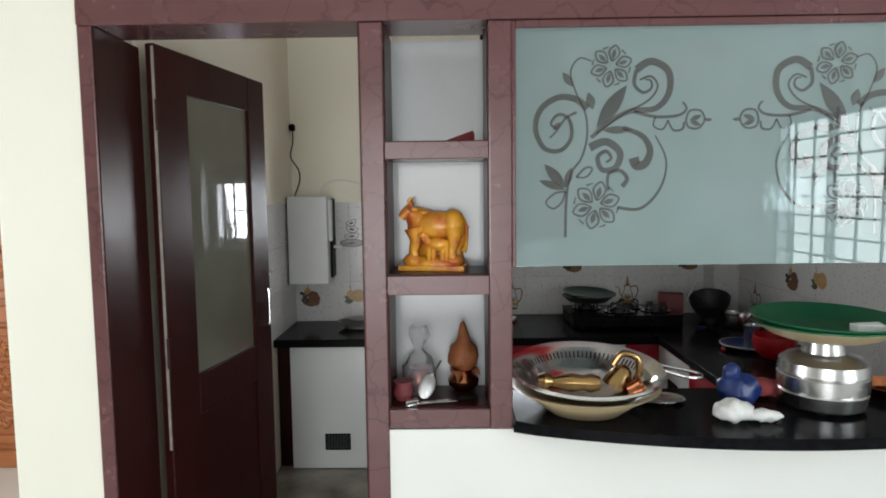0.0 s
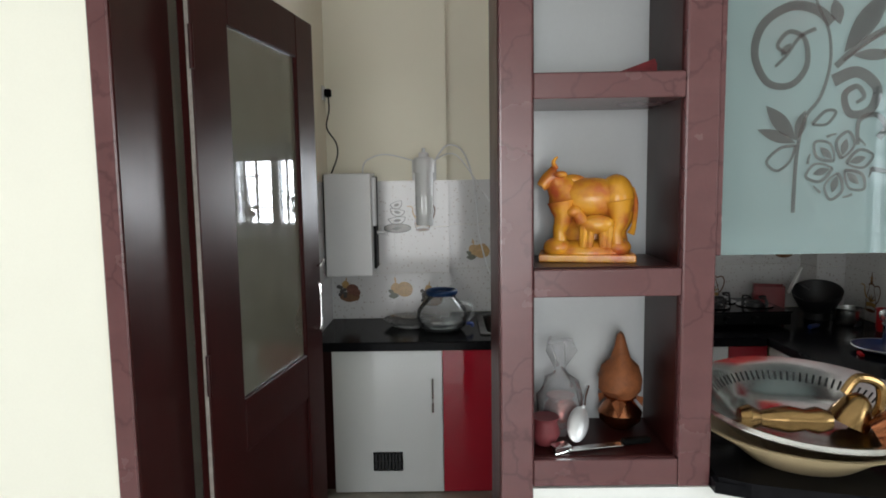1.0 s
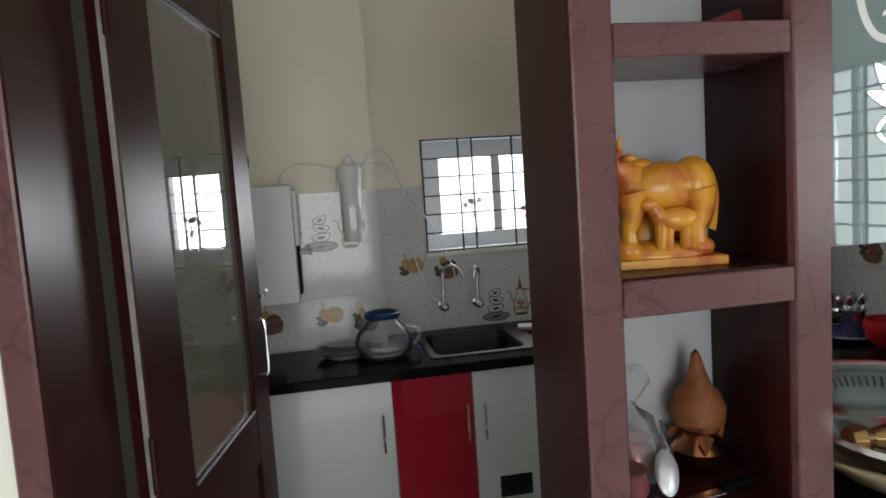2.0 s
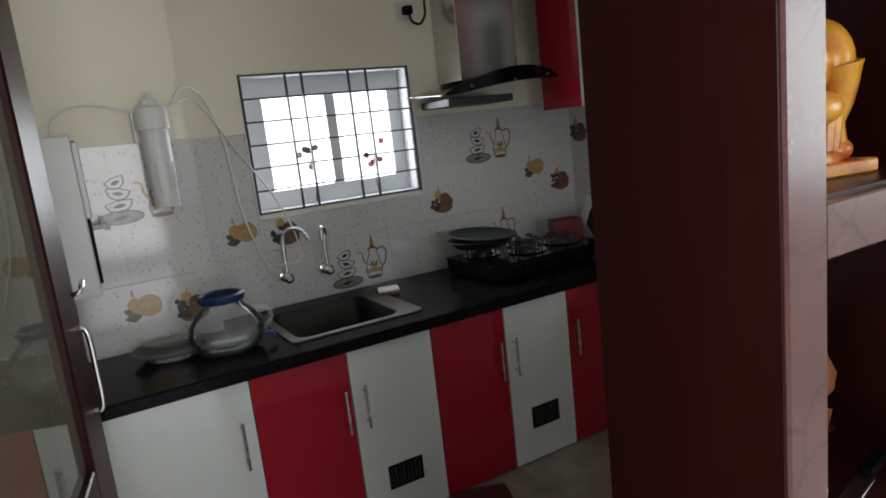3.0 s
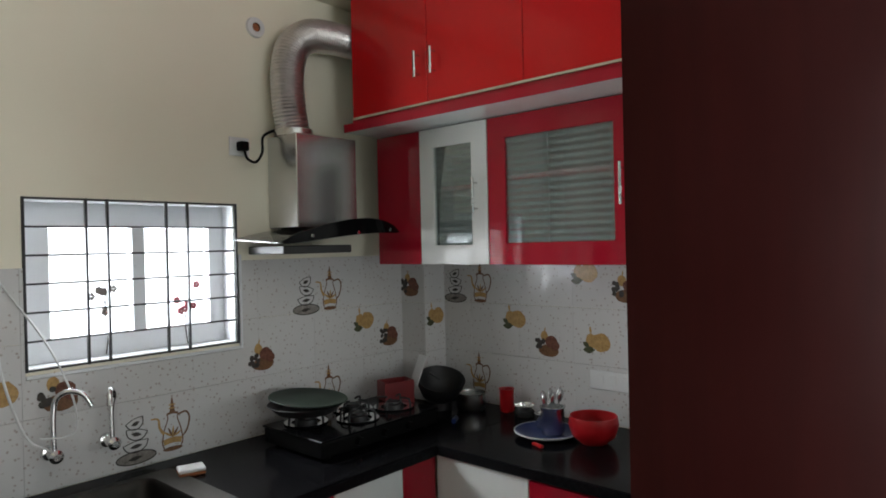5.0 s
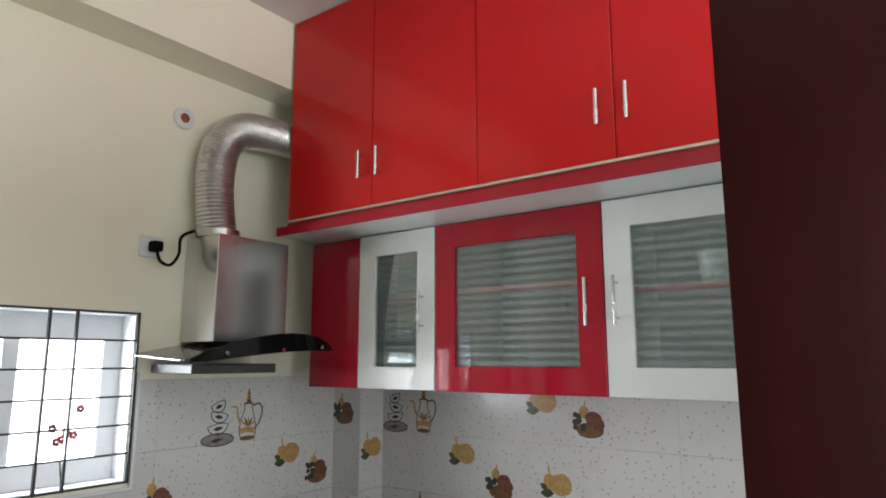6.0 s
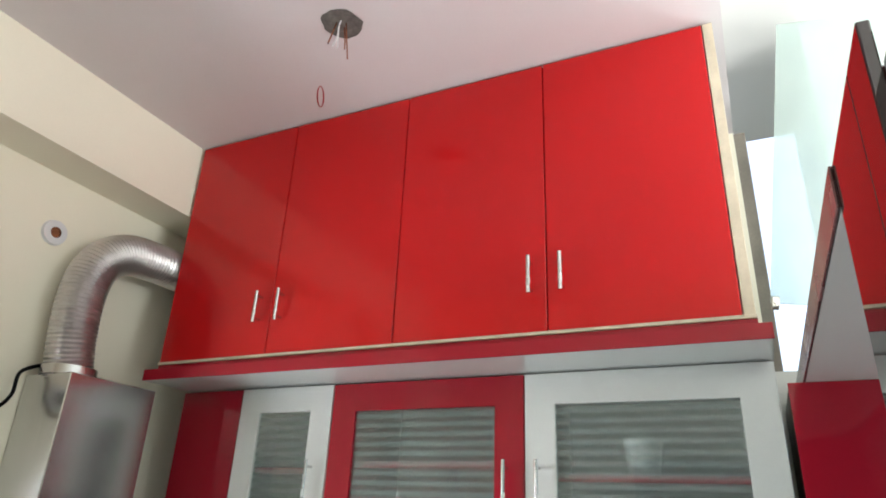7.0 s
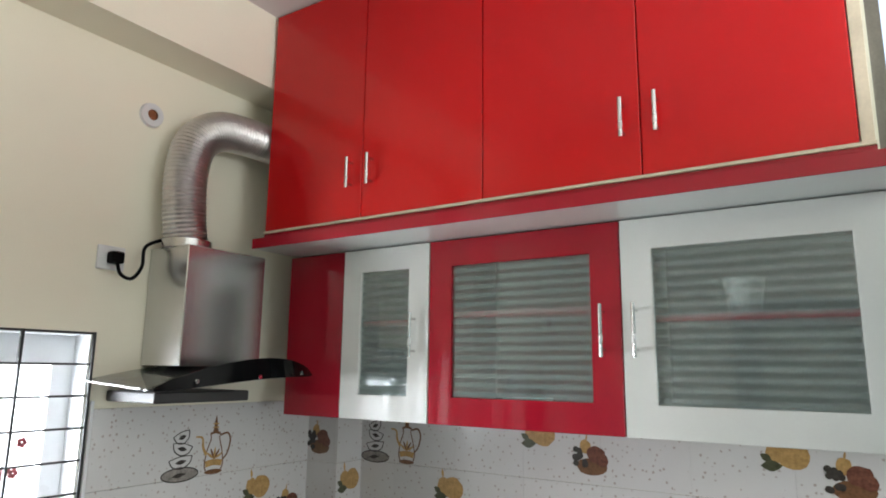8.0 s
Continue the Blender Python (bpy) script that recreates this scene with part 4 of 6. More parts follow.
for i in range(3):
    part("button", lathe([(0, 0), (0.007, 0), (0.007, 0.004), (0, 0.004)], 12, m=Matrix.Translation((0.69 + 0.2 * i, 3.815 - 0.02 * (i == 1) + 0.02 * (i == 0), 1.618 + 0.013 * i)) @ pose(0, 0, 0, 90)), CHROME, hood)
part("filter_box", box(0.66, 1.02, 3.99, NORTH - 0.004, 1.548, 1.582, 0.004), DULL_STEEL, hood)
duct = thing("exhaust_duct", pose(0, 0, 0), "flexible aluminium exhaust duct bending into the loft cupboard", "duct")
part("hose", tube([(0.842, 4.155, 2.062), (0.82, 4.155, 2.19), (0.815, 4.155, 2.34), (0.843, 4.15, 2.455), (0.93, 4.145, 2.525), (1.06, 4.145, 2.545), (1.2, 4.145, 2.548)], 0.073, 22, smooth_steps=20, ripple=0.03), FOIL, duct, "", True)
part("collar", lathe([(0.078, 0), (0.084, 0), (0.084, 0.03), (0.078, 0.03)], 24, m=Matrix.Translation((0.842, 4.155, 2.062))), STEEL, duct, "", True)

# ---- water purifier, filter and pipes ----
ro = thing("water_purifier", pose(0, 0, 0), "white wall-mounted water purifier with black side trim", "water purifier")
part("body", box(-1.088, -0.845, 3.87, PILLAR - 0.012, 1.03, 1.566, 0.012, seg=3), PLASTIC, ro, "", True)
part("side_trim", box(-0.846, -0.832, 3.95, PILLAR - 0.014, 1.06, 1.55, 0.003), BLACK, ro, "black plastic side trim")
part("side_trim", box(-1.096, -1.089, 3.9, PILLAR - 0.014, 1.2, 1.56, 0.002), BLACK, ro, "black plastic side trim")
part("side_panel", box(-0.846, -0.826, 3.905, 3.95, 1.29, 1.545, 0.004), PLASTIC, ro)
tp = tube([(-0.832, 4.0, 1.25), (-0.79, 4.0, 1.25), (-0.785, 4.0, 1.235)], 0.009, 8)
tube([(-0.8, 4.0, 1.25), (-0.8, 4.0, 1.285)], 0.006, 8, tp, 1)
part("tap", tp, PLASTIC, ro)
plug = thing("plug_socket", pose(0, 0, 0), "white wall socket with a black plug and cable to the purifier", "socket")
part("plate", box(WEST + 0.001, WEST + 0.009, 3.99, 4.06, 1.955, 2.03, 0.002), PLASTIC, plug)
part("plug", box(WEST + 0.009, WEST + 0.045, 4.008, 4.042, 1.972, 2.014, 0.006), BLACK, plug)
part("cable", tube([(WEST + 0.03, 4.02, 1.975), (WEST + 0.035, 4.0, 1.9), (WEST + 0.02, 4.0, 1.81), (WEST + 0.07, 3.98, 1.73), (WEST + 0.075, 3.98, 1.66), (WEST + 0.04, 3.98, 1.568)], 0.004, 8), BLACK, plug)
flt = thing("water_filter", pose(-0.575, 4.01, 1.285), "white cylindrical sediment water filter on the wall", "water filter")
part("housing", lathe([(0, 0), (0.042, 0), (0.045, 0.01), (0.048, 0.27), (0.045, 0.28), (0, 0.28)], 24), PLASTIC, flt, "", True)
part("cap", lathe([(0.045, 0.28), (0.056, 0.28), (0.057, 0.345), (0.05, 0.358), (0.028, 0.364), (0.026, 0.385), (0.011, 0.39), (0.009, 0.41), (0, 0.411)], 24), PLASTIC, flt, "", True)
part("bracket", box(-0.065, 0.065, 0.046, 0.064, 0.24, 0.35, 0.003), PLASTIC, flt)
part("label", lathe([(0.0475, 0.06), (0.0485, 0.16)], 10, m=pose(0, 0, 0, 0, 0, 0)), WHITE, flt)
pipe = thing("water_pipe", pose(0, 0, 0), "thin white plastic water pipe looping to the tap", "pipe")
part("hose", tube([(-0.52, 4.02, 1.62), (-0.45, 4.05, 1.71), (-0.36, 4.17, 1.68), (-0.30, 4.2, 1.5), (-0.27, 4.21, 1.2), (-0.21, 4.2, 0.98), (-0.15, 4.19, 0.92), (-0.128, 4.18, 0.9)], 0.0042, 8), PLASTIC, pipe)
part("hose", tube([(-0.52, 4.0, 1.63), (-0.4, 4.1, 1.66), (-0.25, 4.23, 1.46), (-0.14, 4.22, 1.28), (-0.07, 4.2, 1.1), (-0.06, 4.18, 0.98), (-0.1, 4.17, 0.955), (-0.17, 4.19, 0.96)], 0.0034, 8), PLASTIC, pipe)
part("hose", tube([(-0.63, 4.0, 1.63), (-0.78, 3.99, 1.665), (-0.88, 3.98, 1.63), (-0.9, 3.98, 1.566)], 0.0034, 8), PLASTIC, pipe)


def tap(x, reach, top, label):
    t = thing("tap", pose(x, NORTH - 0.012, 0.893), label, "tap", "sink taps")
    part("rose", lathe([(0, 0), (0.028, 0), (0.024, 0.01), (0.012, 0.014), (0, 0.014)], 18, m=pose(0, 0, 0, 90)), CHROME, t, "", True)
    part("valve", tube([(0, -0.012, 0), (0, -0.06, 0)], 0.017, 14, smooth_steps=1), CHROME, t, "", True)
    part("knob", lathe([(0, 0), (0.02, 0), (0.023, 0.02), (0.012, 0.03), (0, 0.03)], 14, m=pose(-0.0, -0.055, 0, 90)), CHROME, t, "", True)
    z = top - 0.893
    part("spout", tube([(0, -0.05, 0.005), (0, -0.05, z * 0.6), (0.008, -0.055, z * 0.88), (reach * 0.35, -0.075, z), (reach * 0.75, -0.1, z * 0.95), (reach, -0.115, z * 0.74)], 0.0095, 12), CHROME, t, "", True)
    return t


tap(-0.128, 0.1, 1.105, "chrome swan-neck sink tap on the tiled wall")
tap(0.058, -0.03, 1.09, "chrome upright sink tap on the tiled wall")

# ---- things on the worktop ----
jar = thing("water_jar", pose(-0.487, 3.79, COUNTER + 0.001), "round clear plastic water jar with a blue lid", "jar")
part("vessel", lathe([(0, 0), (0.09, 0), (0.118, 0.02), (0.132, 0.065), (0.126, 0.105), (0.1, 0.14), (0.075, 0.162), (0.066, 0.18), (0.063, 0.18), (0.072, 0.16), (0.097, 0.137), (0.122, 0.104), (0.128, 0.065), (0.115, 0.023), (0.088, 0.004), (0, 0.004)], 32), JAR_PLASTIC, jar, "", True)
part("water", lathe([(0, 0.005), (0.085, 0.005), (0.11, 0.025), (0.118, 0.045), (0, 0.045)], 28), glass("water", (0.88, 0.92, 0.92)), jar, "", True)
part("lid", lathe([(0.05, 0.184), (0.076, 0.18), (0.082, 0.19), (0.081, 0.203), (0.072, 0.208), (0.064, 0.203), (0.06, 0.19), (0, 0.188)], 32), BLUE_LID, jar, "dull blue lid", True)
part("handle", tube([(0.1, -0.02, 0.14), (0.15, -0.02, 0.13), (0.158, -0.02, 0.085), (0.13, -0.02, 0.05)], 0.008, 8), POLY, jar)
part("spigot", tube([(0.125, -0.03, 0.035), (0.15, -0.035, 0.035), (0.155, -0.036, 0.02)], 0.009, 8), BLUE, jar, "blue spigot")
tr = thing("dish_drainer", pose(-0.66, 3.9, COUNTER + 0.001), "flat translucent plastic dish behind the water jar", "tray")
part("dish", lathe([(0, 0), (0.09, 0), (0.14, 0.035), (0.137, 0.037), (0.088, 0.004), (0, 0.004)], 24), POLY, tr, "", True)
soap = thing("soap_box", pose(0.262, 4.02, COUNTER + 0.001, 0, 0, -18), "small white soap box with a reddish base", "box")
part("base", box(-0.045, 0.045, -0.035, 0.035, 0, 0.012, 0.003), TERRACOTTA, soap, "reddish base")
part("lid", box(-0.046, 0.046, -0.036, 0.036, 0.0125, 0.026, 0.004), PLASTIC, soap)

hob = thing("gas_hob", pose(0.95, 3.92, COUNTER), "black glass-topped gas hob with steel pan rings", "hob")
part("body", box(-0.33, 0.31, -0.2, 0.18, 0.015, 0.075, 0.008, seg=2), BLACK, hob)
part("glass_top", box(-0.335, 0.315, -0.205, 0.185, 0.076, 0.084, 0.002), BLACK_GLASS, hob, "black glass top")
for i, (bx_, by_) in enumerate(((-0.2, 0.07), (-0.03, -0.06), (0.06, 0.08), (0.2, -0.04))):
    burner = part("burner", lathe([(0, 0.084), (0.045, 0.084), (0.042, 0.1), (0.03, 0.104), (0.028, 0.112), (0, 0.112)], 20, m=Matrix.Translation((bx_, by_, 0))), IRON, hob, "", True)
    part("drip_ring", lathe([(0.06, 0.085), (0.088, 0.085), (0.09, 0.09), (0.06, 0.088)], 28, m=Matrix.Translation((bx_, by_, 0))), CHROME, hob, "steel drip ring", True)
    for k in range(4):
        a = k * math.pi / 2 + 0.4
        part("pan_support", tube([(bx_ + 0.08 * math.cos(a), by_ + 0.08 * math.sin(a), 0.086), (bx_ + 0.075 * math.cos(a), by_ + 0.075 * math.sin(a), 0.125), (bx_ + 0.03 * math.cos(a), by_ + 0.03 * math.sin(a), 0.127)], 0.005, 6, None, 2), IRON, hob)
for i in range(4):
    part("foot", lathe([(0, 0), (0.018, 0), (0.018, 0.015), (0, 0.015)], 12, m=Matrix.Translation(((-0.28, 0.26)[i % 2], (-0.16, 0.14)[i // 2], 0))), BLACK, hob)
for i in range(3):
    part("knob", lathe([(0, 0), (0.018, 0), (0.016, 0.022), (0, 0.022)], 14, m=Matrix.Translation((-0.15 + 0.14 * i, -0.2, 0.045)) @ pose(0, 0, 0, 90)), BLACK, hob, "", True)


def plate(name, m, r, depth, material, label, category="plate", rim=None):
    p = thing(name, m, label, category)
    part("dish", lathe([(0, 0), (r * 0.6, 0), (r * 0.75, depth * 0.25), (r, depth), (r * 0.985, depth + 0.003), (r * 0.73, depth * 0.25 + 0.004), (r * 0.58, 0.004), (0, 0.004)], 36), material, p, "", True)
    if rim:
        part("rim", lathe([(r * 0.985, depth), (r * 1.005, depth), (r * 1.005, depth + 0.005), (r * 0.985, depth + 0.005)], 36), rim, p, "pale rim", True)
    return p


pan = thing("frying_pan", pose(0.76, 4.0, COUNTER + 0.128), "dark shallow pan holding a green lid on the hob", "pan")
part("pan_body", lathe([(0, 0), (0.12, 0), (0.16, 0.035), (0.157, 0.037), (0.118, 0.004), (0, 0.004)], 32), IRON, pan, "", True)
plate("pot_lid", pose(0.77, 4.0, COUNTER + 0.169, 4, 3, 0), 0.165, 0.014, DARK_GREEN, "dark green enamelled lid lying on the pan", "lid")


def vessel(name, m, r, h, material, label, category, lip=0.006):
    v = thing(name, m, label, category)
    part("vessel_body", lathe([(0, 0), (r * 0.9, 0), (r, h * 0.15), (r, h * 0.92), (r + lip, h), (r - 0.002, h), (r - 0.004, h * 0.9), (r - 0.004, h * 0.15), (r * 0.85, 0.004), (0, 0.004)], 28), material, v, "", True)
    return v


rb = thing("plastic_box", pose(1.28, 4.0, COUNTER + 0.001, 0, 0, -20), "red plastic box with a folded white card sticking out", "box")
bmx = box(-0.075, 0.075, -0.05, 0.05, 0, 0.006, 0.001)
for a in ((-0.075, -0.07, -0.05, 0.05), (0.07, 0.075, -0.05, 0.05), (-0.07, 0.07, -0.05, -0.045), (-0.07, 0.07, 0.045, 0.05)):
    box(*a, 0.006, 0.17, 0.001, bmx)
part("tub", bmx, DARK_RED, rb)
part("card", box(0.02, 0.024, -0.04, 0.04, 0.12, 0.27, 0), PLASTIC, rb).matrix_local = pose(0.03, 0, 0.03, 0, 22, 0)
kd = thing("kadai", pose(1.5, 3.92, COUNTER + 0.001), "black round-bottomed cooking pan leaning in the corner", "pan")
part("stand", lathe([(0.05, 0), (0.06, 0), (0.06, 0.04), (0.05, 0.04)], 20), IRON, kd)
part("pan_body", lathe([(0, 0), (0.05, 0.006), (0.09, 0.035), (0.115, 0.09), (0.12, 0.12), (0.115, 0.12), (0.085, 0.04), (0.045, 0.011), (0, 0.006)], 28, m=pose(0, 0, 0.045, 18, -12, 0)), IRON, kd, "", True)
part("lug", tube([(-0.1, -0.04, 0.19), (-0.13, -0.07, 0.2), (-0.1, -0.1, 0.175)], 0.006, 8), IRON, kd)
vessel("steel_pot", pose(1.58, 3.78, COUNTER + 0.001), 0.07, 0.085, STEEL, "small steel cooking pot beside the black pan", "pot")
vessel("red_cup", pose(1.655, 3.62, COUNTER + 0.001), 0.034, 0.11, RED_PLASTIC, "red plastic tumbler standing by the tiled wall", "cup")
vessel("steel_tin", pose(1.63, 3.5, COUNTER + 0.001), 0.05, 0.055, CHROME, "low shiny steel tin near the tiled wall", "tin")
plate("blue_plate", pose(1.425, 3.25, COUNTER + 0.001), 0.135, 0.022, BLUE, "large dark blue plate with a white rim holding steel cups", rim=PLASTIC)
vessel("steel_tumbler", pose(1.45, 3.235, COUNTER + 0.008), 0.05, 0.115, STEEL, "steel tumbler full of spoons on the blue plate", "tumbler")
for i in range(6):
    a = i * 1.05
    sp = thing("spoon", pose(1.45 + 0.016 * math.cos(a), 3.235 + 0.016 * math.sin(a), COUNTER + 0.014, 16 * math.sin(a), 16 * math.cos(a), 0), "steel spoon standing in the tumbler", "spoon", "spoons in the tumbler")
    part("stem", tube([(0, 0, 0), (0, 0, 0.135)], 0.0035, 6, smooth_steps=1), STEEL, sp)
    part("spoon_bowl", ball((0, 0, 0.155), (0.02, 0.006, 0.028)), STEEL, sp, "", True)
vessel("steel_cup", pose(1.5, 3.31, COUNTER + 0.012), 0.036, 0.06, STEEL, "small steel cup on the blue plate", "cup")
rp = thing("red_bowl", pose(1.46, 3.05, COUNTER + 0.001), "bright red rounded plastic bowl on the worktop", "bowl")
part("bowl_body", lathe([(0, 0), (0.05, 0), (0.085, 0.03), (0.1, 0.075), (0.095, 0.11), (0.092, 0.11), (0.095, 0.075), (0.08, 0.033), (0.048, 0.005), (0, 0.005)], 28), RED_PLASTIC, rp, "", True)
bt = thing("bottle_cap_blue", pose(1.33, 3.68, COUNTER + 0.012, 0, 90, 30), "small blue plastic bottle lying on the worktop", "bottle")
part("bottle_body", lathe([(0, 0), (0.011, 0), (0.011, 0.06), (0.005, 0.07), (0.005, 0.08), (0, 0.08)], 14), BLUE, bt, "", True)
lt = thing("lighter", pose(1.28, 3.2, COUNTER + 0.007, 0, 0, 70), "small red lighter lying on the worktop", "lighter")
part("lighter_body", box(-0.03, 0.03, -0.009, 0.009, -0.006, 0.006, 0.003), RED_PLASTIC, lt)
sw = thing("switch_board", pose(0, 0, 0), "white electrical switch plate on the tiled wall", "switch")
part("plate", box(EAST - 0.022, EAST - 0.0095, 2.94, 3.21, 0.915, 1.0, 0.003), PLASTIC, sw)
for i in range(4):
    part("switch", box(EAST - 0.026, EAST - 0.0222, 2.96 + 0.06 * i, 2.99 + 0.06 * i, 0.935, 0.98, 0.0015), PLASTIC, sw)

fc = thing("floor_cloth", pose(0.3, 3.47, 0.001, 0, 0, -20), "dark red rumpled floor cloth lying on the floor", "cloth")
fcb = box(-0.11, 0.11, -0.06, 0.06, 0, 0.016, 0.006, seg=2)
bmesh.ops.subdivide_edges(fcb, edges=fcb.edges[:], cuts=3, use_grid_fill=True)
part("cloth", crumple(fcb, 0.012, 0.05, 21), mat("dark_red_floor_cloth", (0.07, 0.006, 0.01), 0.9, vary=0.5, scale=30, bump=0.5), fc, "", True)

# ---- sockets over the hood ----
cs = thing("conduit_hole", pose(0.721, NORTH - 0.001, 2.541, 90, 0, 0), "round white conduit cap with a dark open hole", "socket")
part("cap", lathe([(0.018, 0), (0.045, 0), (0.042, 0.012), (0.02, 0.014), (0.018, 0.0)], 26), PLASTIC, cs, "", True)
part("hole", lathe([(0, 0.003), (0.0185, 0.003), (0.0185, 0.013)], 20, m=pose(0, 0, 0)), TERRACOTTA, cs, "dark brown hole")
hp = thing("plug_socket", pose(0, 0, 0), "white wall socket with a black plug and a hood cable", "socket")
part("plate", box(0.58, 0.675, NORTH - 0.008, NORTH - 0.001, 1.97, 2.05, 0.003), PLASTIC, hp)
part("plug", box(0.61, 0.652, NORTH - 0.05, NORTH - 0.0085, 1.99, 2.03, 0.012, seg=3), BLACK, hp)
part("cable", tube([(0.632, NORTH - 0.04, 1.99), (0.64, NORTH - 0.05, 1.955), (0.68, NORTH - 0.05, 1.945), (0.715, NORTH - 0.045, 1.99), (0.725, NORTH - 0.04, 2.06), (0.8, NORTH - 0.03, 2.1)], 0.006, 8), BLACK, hp)

# ---- ceiling lamp hole with loose wires ----
lh = thing("ceiling_lamp_hole", pose(0.703, 3.134, CEIL), "ragged dark hole in the ceiling with loose wires", "lamp fitting")
rg = bmesh.new()
ring = [rg.verts.new((0.062 * (1 + 0.16 * noise.noise(Vector((math.cos(a * 0.2618) * 2, math.sin(a * 0.2618) * 2, 3)))) * math.cos(a * 0.2618), 0.062 * (1 + 0.16 * noise.noise(Vector((math.cos(a * 0.2618) * 2, math.sin(a * 0.2618) * 2, 7)))) * math.sin(a * 0.2618), -0.002)) for a in range(24)]
rg.faces.new(ring)
part("opening", rg, mat("broken_plaster", (0.13, 0.125, 0.115), 0.9, vary=0.5, scale=40, bump=0.8), lh)
for i in range(5):
    a = i * 1.2
    part("wire", tube([(0.015 * math.cos(a), 0.015 * math.sin(a), -0.003), (0.025 * math.cos(a), 0.02 * math.sin(a), -0.04), (0.035 * math.cos(a + 0.6), 0.02 * math.sin(a), -0.075 - 0.012 * i)], 0.0022, 6), PLASTIC if i % 2 else COPPER, lh)
mk = bmesh.new()
prev = None
for i in range(25):
    a = 2 * math.pi * i / 24
    cur = []
    for d in (-0.0025, 0.0025):
        u, w = (0.062 + d) * math.cos(a), (0.011 + d) * math.sin(a)
        cur.append(mk.verts.new((0.986 + 0.82 * u - 0.57 * w, 3.408 + 0.57 * u + 0.82 * w, CEIL - 0.001)))
    if prev:
        mk.faces.new((prev[0], prev[1], cur[1], cur[0]))
    prev = cur
solid("ceiling_mark", mk, RED_PLASTIC, "red chalk loop drawn on the ceiling", "mark")

# ---- things in the niche ----
cow = bmesh.new()
box(-0.098, 0.098, -0.05, 0.05, 0, 0.016, 0.002, cow)
for px, py, pz, rx, ry, rz in ((0, 0, 0.018, 0.09, 0.046, 0.026), (-0.06, -0.012, 0.028, 0.03, 0.034, 0.022), (0.062, 0.0, 0.028, 0.03, 0.04, 0.02), (0.01, 0.018, 0.05, 0.062, 0.022, 0.045)):
    ball((px, py, pz), (rx, ry, rz), cow, 18, 12)
ball((0.008, 0, 0.13), (0.078, 0.042, 0.044), cow, 24, 16)
ball((0.06, 0, 0.13), (0.038, 0.041, 0.05), cow, 20, 14)
ball((-0.044, 0, 0.132), (0.034, 0.034, 0.048), cow, 20, 14)
ball((-0.03, 0, 0.167), (0.03, 0.016, 0.014), cow)
tube([(-0.04, 0, 0.13), (-0.058, -0.002, 0.158), (-0.068, -0.006, 0.176)], 0.02, 14, cow, 5, radii=[0.038, 0.027, 0.021])
tube([(-0.064, -0.006, 0.18), (-0.08, -0.012, 0.17), (-0.094, -0.016, 0.155)], 0.012, 12, cow, 5, radii=[0.021, 0.016, 0.0115])
tube([(-0.058, 0, 0.14), (-0.066, 0, 0.112), (-0.056, 0, 0.088)], 0.01, 10, cow, 4, radii=[0.022, 0.012, 0.005])
for q in (-1, 1):
    tube([(-0.064, q * 0.011 - 0.006, 0.194), (-0.069, q * 0.022 - 0.006, 0.207), (-0.06, q * 0.02 - 0.006, 0.218)], 0.003, 8, cow, 4, radii=[0.006, 0.004, 0.001])
    ball((-0.054, q * 0.026 - 0.004, 0.181), (0.015, 0.012, 0.007), cow, 10, 8)
for lx, ly in ((-0.052, -0.02), (-0.036, 0.02), (0.062, -0.021), (0.074, 0.02)):
    tube([(lx, ly, 0.125), (lx + 0.004, ly, 0.09), (lx - 0.004, ly, 0.06), (lx + 0.001, ly, 0.028)], 0.01, 10, cow, 4, radii=[0.031, 0.02, 0.014, 0.015])
tube([(0.09, 0, 0.15), (0.1, 0, 0.12), (0.097, 0, 0.075), (0.09, 0, 0.055)], 0.004, 8, cow, 4, radii=[0.007, 0.005, 0.005, 0.009])
ball((0.02, -0.036, 0.078), (0.036, 0.017, 0.02), cow, 16, 12)
tube([(-0.008, -0.036, 0.082), (-0.02, -0.037, 0.1)], 0.01, 10, cow, 3, radii=[0.015, 0.011])
ball((-0.026, -0.038, 0.104), (0.016, 0.01, 0.011), cow, 12, 8)
for lx in (-0.006, 0.006, 0.034, 0.044):
    tube([(lx, -0.036, 0.074), (lx - 0.002, -0.036, 0.03)], 0.007, 8, cow, 2, radii=[0.011, 0.0075])
solid("cow_statue", cow, YELLOW, "yellow painted plaster cow and calf statue on a flat base", "statue", smooth=True, m=pose(-0.15, 1.913, 1.346, 0, 0, -10) @ Matrix.Scale(1.02, 4))
kl = thing("copper_pot", pose(-0.063, 1.95, 0.957) @ Matrix.Scale(0.93, 4), "small copper pot with a husked coconut on top", "pot")
part("pot_body", lathe([(0, 0), (0.026, 0), (0.05, 0.022), (0.053, 0.04), (0.036, 0.062), (0.03, 0.07), (0.04, 0.078), (0.02, 0.078), (0, 0.07)], 26), COPPER, kl, "", True)
part("coconut", crumple(lathe([(0, 0.072), (0.03, 0.076), (0.05, 0.096), (0.053, 0.122), (0.042, 0.15), (0.024, 0.172), (0.014, 0.2), (0.009, 0.232), (0, 0.24)], 22), 0.007, 0.02, 3), TERRACOTTA, kl, "brown husked coconut", True)
